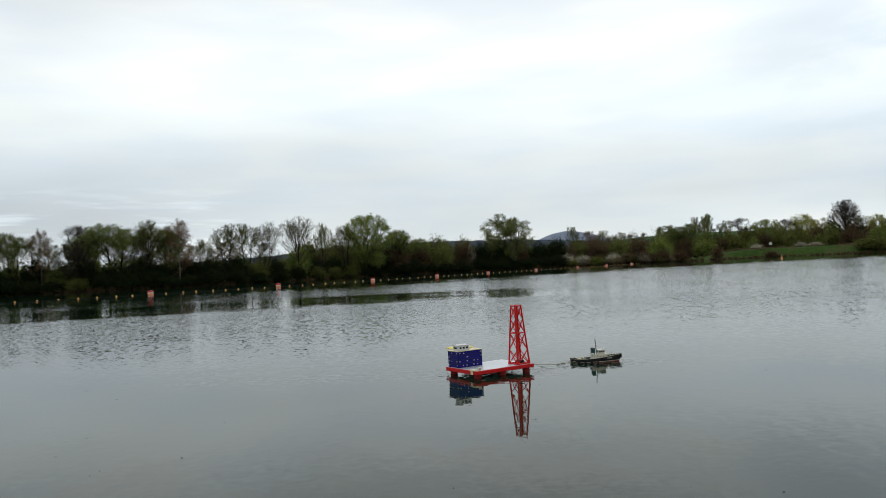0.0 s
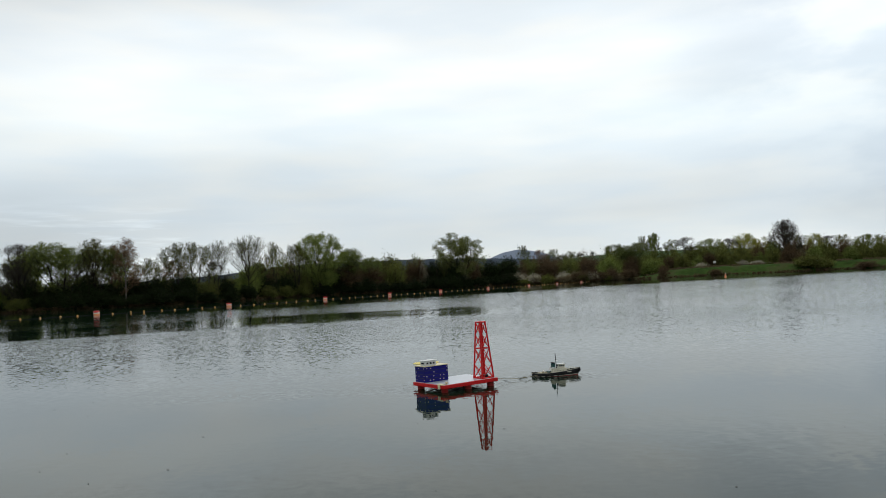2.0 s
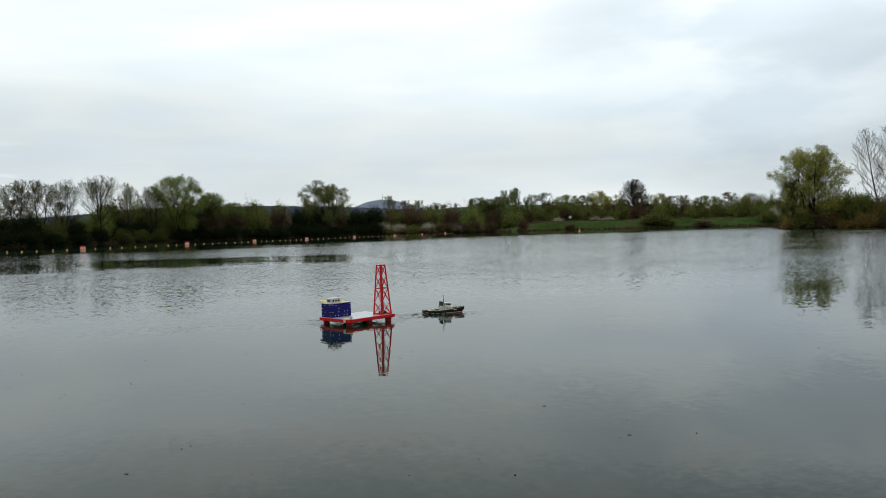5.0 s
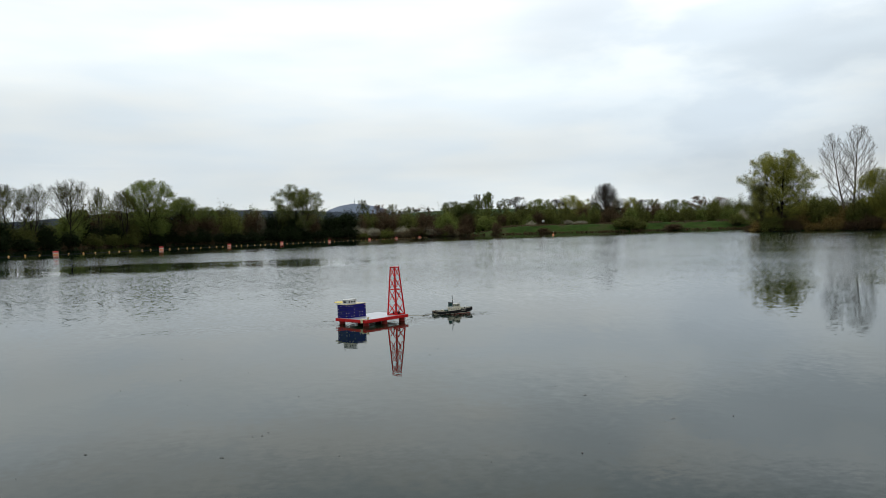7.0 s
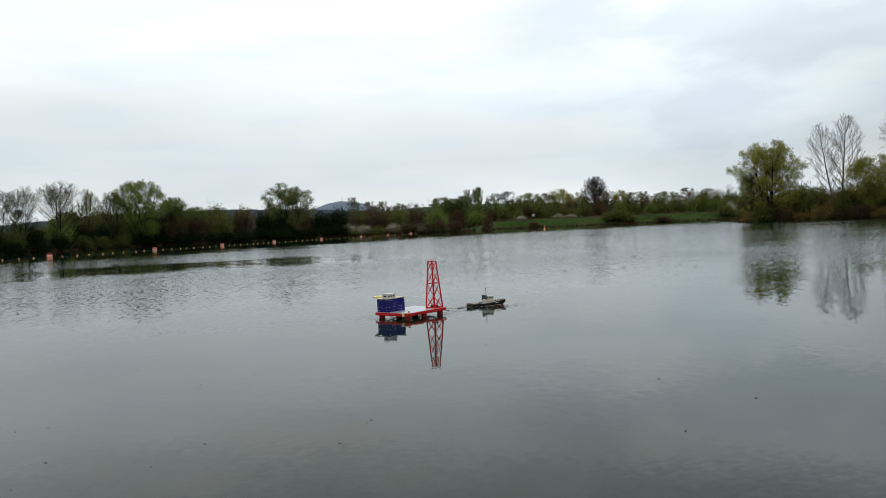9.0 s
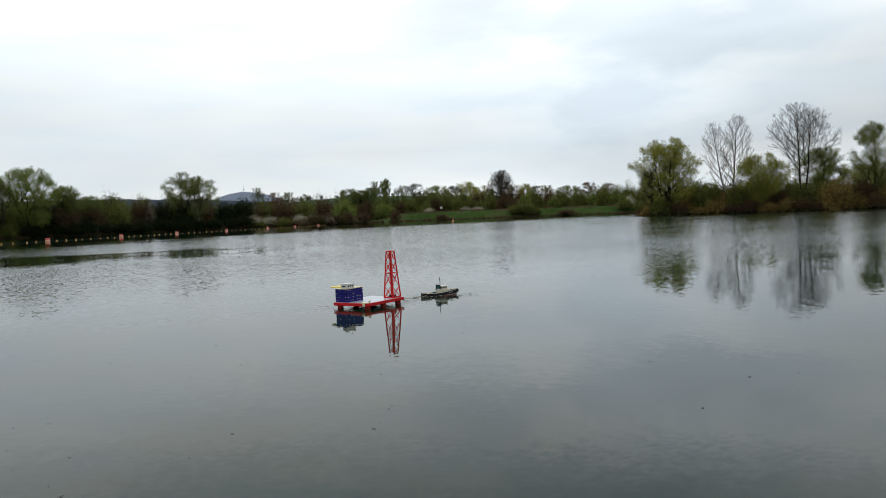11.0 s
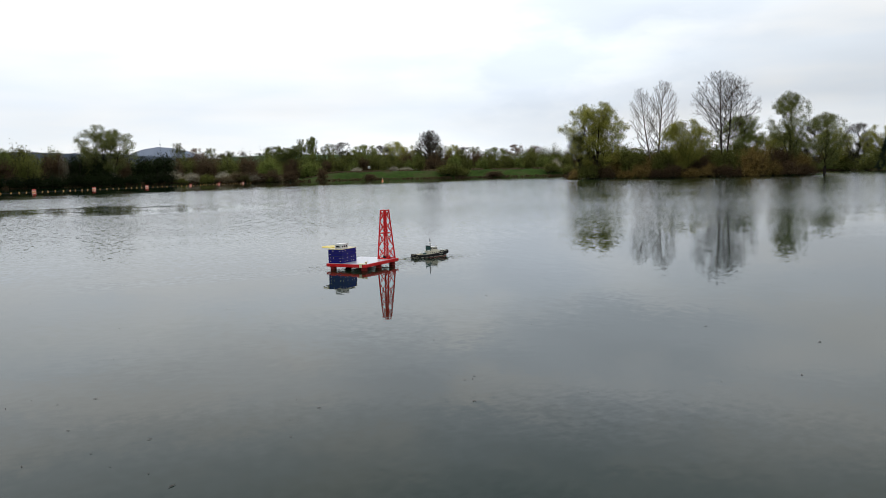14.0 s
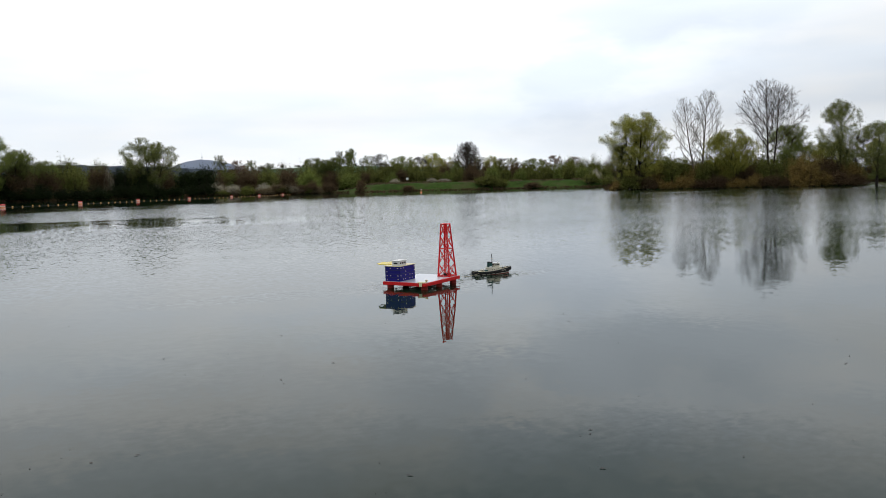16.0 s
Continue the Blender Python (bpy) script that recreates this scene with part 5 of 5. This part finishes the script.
def tugboat(m):
    ob = empty("tugboat", m)
    bm, rows = tug_shell(lambda u, s: ((-0.075, 0.35), (-0.05, 0.75), (-0.01, 0.93), (0.022, 0.97)))
    for a, b in zip(rows, rows[1:]):
        bm.faces.new((a[0], a[-1], b[-1], b[0]))
    bm.faces.new(rows[0])
    part("hull_bottom", bm, M_BOOT, ob, "dull red underwater hull")
    bm, rows = tug_shell(lambda u, s: ((0.022, 0.972), (0.05, 0.995), (s, 1.0), (s + 0.022, 1.0), (s + 0.022, 0.95), (s, 0.94)))
    bm.faces.new(rows[0])
    hull = part("hull", bm, M_BLACK, ob, "black hull side with bulwark")
    bm, rows = tug_shell(lambda u, s: ((s - 0.012, 1.0), (s - 0.012, 1.03), (s, 1.03), (s, 1.0)))
    part("rubbing_strake", bm, M_RUBBER, hull, "black rubber rubbing strake")
    bm, rows = tug_shell(lambda u, s: ((s + 0.021, 1.012), (s + 0.026, 1.012), (s + 0.026, 0.955), (s + 0.021, 0.955)))
    part("cap_rail", bm, M_OFFWHITE, hull, "ivory cap rail on the bulwark")
    bm, rows = tug_shell(lambda u, s: ((0.030, 0.985), (0.030, 1.0), (0.037, 1.004), (0.037, 0.99)))
    part("waterline_stripe", bm, M_OFFWHITE, hull, "thin white line above the waterline")
    deck = bmesh.new()
    rows = []
    for i in range(25):
        half, sheer = tug_outline(i / 24)
        x = -0.435 + 0.87 * i / 24
        rows.append([deck.verts.new((x, y, sheer + 0.003)) for y in (-half * 0.95, half * 0.95)])
    for a, b in zip(rows, rows[1:]):
        deck.faces.new((a[0], b[0], b[1], a[1]))
    part("deck", deck, M_WOOD, ob, "tan planked deck")
    # superstructure
    house = part("deckhouse", block(-0.06, 0.20, -0.078, 0.078, 0.075, 0.150, 0.010), M_OFFWHITE, ob, "ivory deckhouse")
    for i in range(4):
        for y in (-0.079, 0.079):
            part("porthole", tube((-0.02 + 0.055 * i, y - 0.002, 0.118), (-0.02 + 0.055 * i, y + 0.002, 0.118), 0.010, sides=12), M_DARKGLASS, house)
    part("boat_deck", block(-0.085, 0.215, -0.088, 0.088, 0.150, 0.157, 0.003), M_OFFWHITE, ob)
    bm = block(0.055, 0.185, -0.060, 0.060, 0.157, 0.232, 0.010)
    wheel = part("wheelhouse", bm, M_OFFWHITE, ob, "ivory wheelhouse with dark windows")
    for y in (-0.035, 0.0, 0.035):
        part("wheelhouse_window", block(0.184, 0.188, y - 0.013, y + 0.013, 0.192, 0.220, 0), M_DARKGLASS, wheel)
        part("wheelhouse_window", block(0.052, 0.056, y - 0.013, y + 0.013, 0.192, 0.220, 0), M_DARKGLASS, wheel)
    for x in (0.085, 0.12, 0.155):
        for y in (-0.062, 0.062):
            part("wheelhouse_window", block(x - 0.013, x + 0.013, y - 0.002, y + 0.002, 0.192, 0.220, 0), M_DARKGLASS, wheel)
    part("wheelhouse_roof", block(0.045, 0.200, -0.068, 0.068, 0.232, 0.242, 0.004), M_WHITE, wheel)
    part("searchlight", lathe([(0.004, 0.242), (0.012, 0.250), (0.012, 0.266), (0.004, 0.270)], 10), M_WHITE, wheel, at=Matrix.Translation((0.17, 0, 0)))
    for y in (-0.045, 0.045):
        f = part("funnel", block(-0.055, 0.000, y - 0.018, y + 0.018, 0.155, 0.255, 0.008), M_TEAL, ob, "dark teal funnel")
        part("funnel_cap", block(-0.058, 0.003, y - 0.021, y + 0.021, 0.255, 0.272, 0.006), M_BLACK, f, "black funnel top")
    mast = part("mast", tube((0.035, 0, 0.157), (0.025, 0, 0.440), 0.0085, 0.005), M_BLACK, ob, "thin dark signal mast")
    part("yard", tube((0.029, -0.045, 0.335), (0.029, 0.045, 0.335), 0.004), M_OFFWHITE, mast)
    part("yard", tube((0.027, -0.028, 0.385), (0.027, 0.028, 0.385), 0.0035), M_BLACK, mast)
    part("radar", block(0.028, 0.075, -0.018, 0.018, 0.292, 0.302, 0.003), M_WHITE, mast)
    part("lamp", lathe([(0.004, 0.0), (0.009, 0.004), (0.009, 0.016), (0.004, 0.020)], 8), M_BLACK, mast, "black mast lamp", Matrix.Translation((0.026, 0, 0.40)))
    # towing gear, rails and fenders
    part("towing_winch", block(-0.155, -0.095, -0.040, 0.040, 0.076, 0.116, 0.006), M_TEAL, ob, "teal towing winch")
    part("towing_bow", bow_arc(-0.22), M_OFFWHITE, ob, "ivory towing arch")
    for y in (-0.060, 0.060):
        part("liferaft", tube((-0.075, y, 0.170), (-0.020, y * 1.1, 0.170), 0.014, sides=10), M_WHITE, ob, "white life raft drum")
        part("deck_bollard", lathe([(0.010, 0.0), (0.008, 0.022), (0.013, 0.028), (0.013, 0.033)], 10), M_BLACK, ob, at=Matrix.Translation((-0.36, y * 0.9, 0.078)))
    part("rope_coil", lathe([(0.026, 0.0), (0.032, 0.006), (0.030, 0.016), (0.012, 0.018)], 14), M_ROPE, ob, "coiled pale rope", Matrix.Translation((-0.20, 0.05, 0.076)))
    part("vent", lathe([(0.010, 0.0), (0.009, 0.035), (0.016, 0.045), (0.014, 0.056)], 10), M_OFFWHITE, ob, "ivory deck vent", Matrix.Translation((0.235, 0.045, 0.085)))
    part("hatch", block(-0.33, -0.25, -0.035, 0.035, 0.080, 0.097, 0.004), M_CREAM, ob, "cream deck hatch")
    part("capstan", lathe([(0.020, 0.0), (0.012, 0.012), (0.012, 0.03), (0.019, 0.040), (0.019, 0.046)], 12), M_BLACK, ob, at=Matrix.Translation((0.31, 0, 0.095)))
    for side in (-1, 1):
        pts = []
        for i in range(9):
            u = 0.40 + 0.52 * i / 8
            half, sheer = tug_outline(u)
            pts.append(Vector((-0.44 + 0.88 * u, side * half * 0.93, sheer + 0.055)))
        rail = bmesh.new()
        for a, b in zip(pts, pts[1:]):
            tube(a, b, 0.0028, sides=5, bm=rail)
        for a in pts:
            tube(a - Vector((0, 0, 0.05)), a, 0.0028, sides=5, bm=rail)
        part("railing", rail, M_OFFWHITE, ob)
        for i in range(6):
            u = 0.14 + 0.13 * i
            half, sheer = tug_outline(u)
            t = bmesh.new()
            tyre_ring(t, 0.021, 0.009)
            part("tyre_fender", t, M_RUBBER, hull, at=Matrix.Translation((-0.44 + 0.88 * u, side * (half + 0.006), sheer - 0.018)) @ pose(0, 0, 0, 90, 0, 0))
    t = bmesh.new()
    tyre_ring(t, 0.030, 0.016)
    part("bow_fender", t, M_RUBBER, hull, "large black bow fender", Matrix.Translation((0.478, 0, 0.105)) @ pose(0, 0, 0, 0, 90, 0))
    part("name_bar", block(0.20, 0.29, -0.119, -0.114, 0.070, 0.080, 0), M_OFFWHITE, hull, at=pose(0, 0, 0.012, 0, 0, 0))
    return tagged(ob, "black-hulled model tug with ivory wheelhouse and teal funnels", "model tugboat")


def tyre_ring(bm, major, minor, n=14, k=8):
    ring = []
    for i in range(n):
        a = 2 * math.pi * i / n
        ring.append([bm.verts.new(((major + minor * math.cos(b)) * math.cos(a), (major + minor * math.cos(b)) * math.sin(a), minor * math.sin(b))) for b in (2 * math.pi * j / k for j in range(k))])
    for i in range(n):
        for j in range(k):
            f = bm.faces.new((ring[i][j], ring[(i + 1) % n][j], ring[(i + 1) % n][(j + 1) % k], ring[i][(j + 1) % k]))
            f.smooth = True


def bow_arc(x):
    bm = bmesh.new()
    pts = [Vector((x, 0.105 * math.cos(a), 0.075 + 0.052 * math.sin(a))) for a in np.linspace(0, math.pi, 11)]
    for a, b in zip(pts, pts[1:]):
        tube(a, b, 0.005, sides=6, bm=bm)
    return bm


TUG = pose(3.23, 13.24, -0.016, 0, -0.8, 4) @ Matrix.Scale(0.87, 4)
tugboat(TUG)

# tow line from the platform's front edge to the tug's winch, dipping towards the water
a = PLATFORM @ Vector((0.50, -0.15, 0.135))
b = TUG @ Vector((-0.13, 0, 0.10))
tow = []
for i in range(25):
    u = i / 24
    p = a.lerp(b, u)
    p.z -= 0.06 * 4 * u * (1 - u) * (1 if p.z > 0 else 0)
    tow.append((p.x, p.y, max(p.z, 0.004)))
tagged(new("tow_line", mesh_of("tow_line", *line_curve(tow, 0.0038, 5), M_ROPE)), "pale tow line stretched from tug to platform", "rope")


def floating_leaves():
    """Specks of leaf and seed on the calm water near the bank."""
    rng = np.random.default_rng(3)
    v, f = [], []
    for k in range(330):
        az, d = rng.uniform(-75, 42), 3.6 + 15 * rng.random() ** 1.3
        c = np.array(bearing(az, d, 0.004)) + np.array([-1.2, 1.0, 0])
        if c[1] < 3.6:
            continue
        s, a = 0.0035 + 0.0100 * rng.random() ** 2.6, rng.uniform(0, 6.28)
        u = np.array([math.cos(a), math.sin(a), 0]) * s * rng.uniform(1, 2.4)
        w = np.array([-math.sin(a), math.cos(a), 0]) * s * 0.6
        up = np.array([0, 0, s * 0.18])
        i = len(v)
        v += [c - u, c - w, c + u, c + w, c + up]
        f += [(i, i + 1, i + 4), (i + 1, i + 2, i + 4), (i + 2, i + 3, i + 4), (i + 3, i, i + 4)]
    me = bpy.data.meshes.new("floating_leaves")
    me.from_pydata([tuple(p) for p in v], [], f)
    me.materials.append(M_SPECK)
    return tagged(new("floating_leaves", me), "dark specks of dead leaf floating on the water", "leaves", kind="stuff")


floating_leaves()
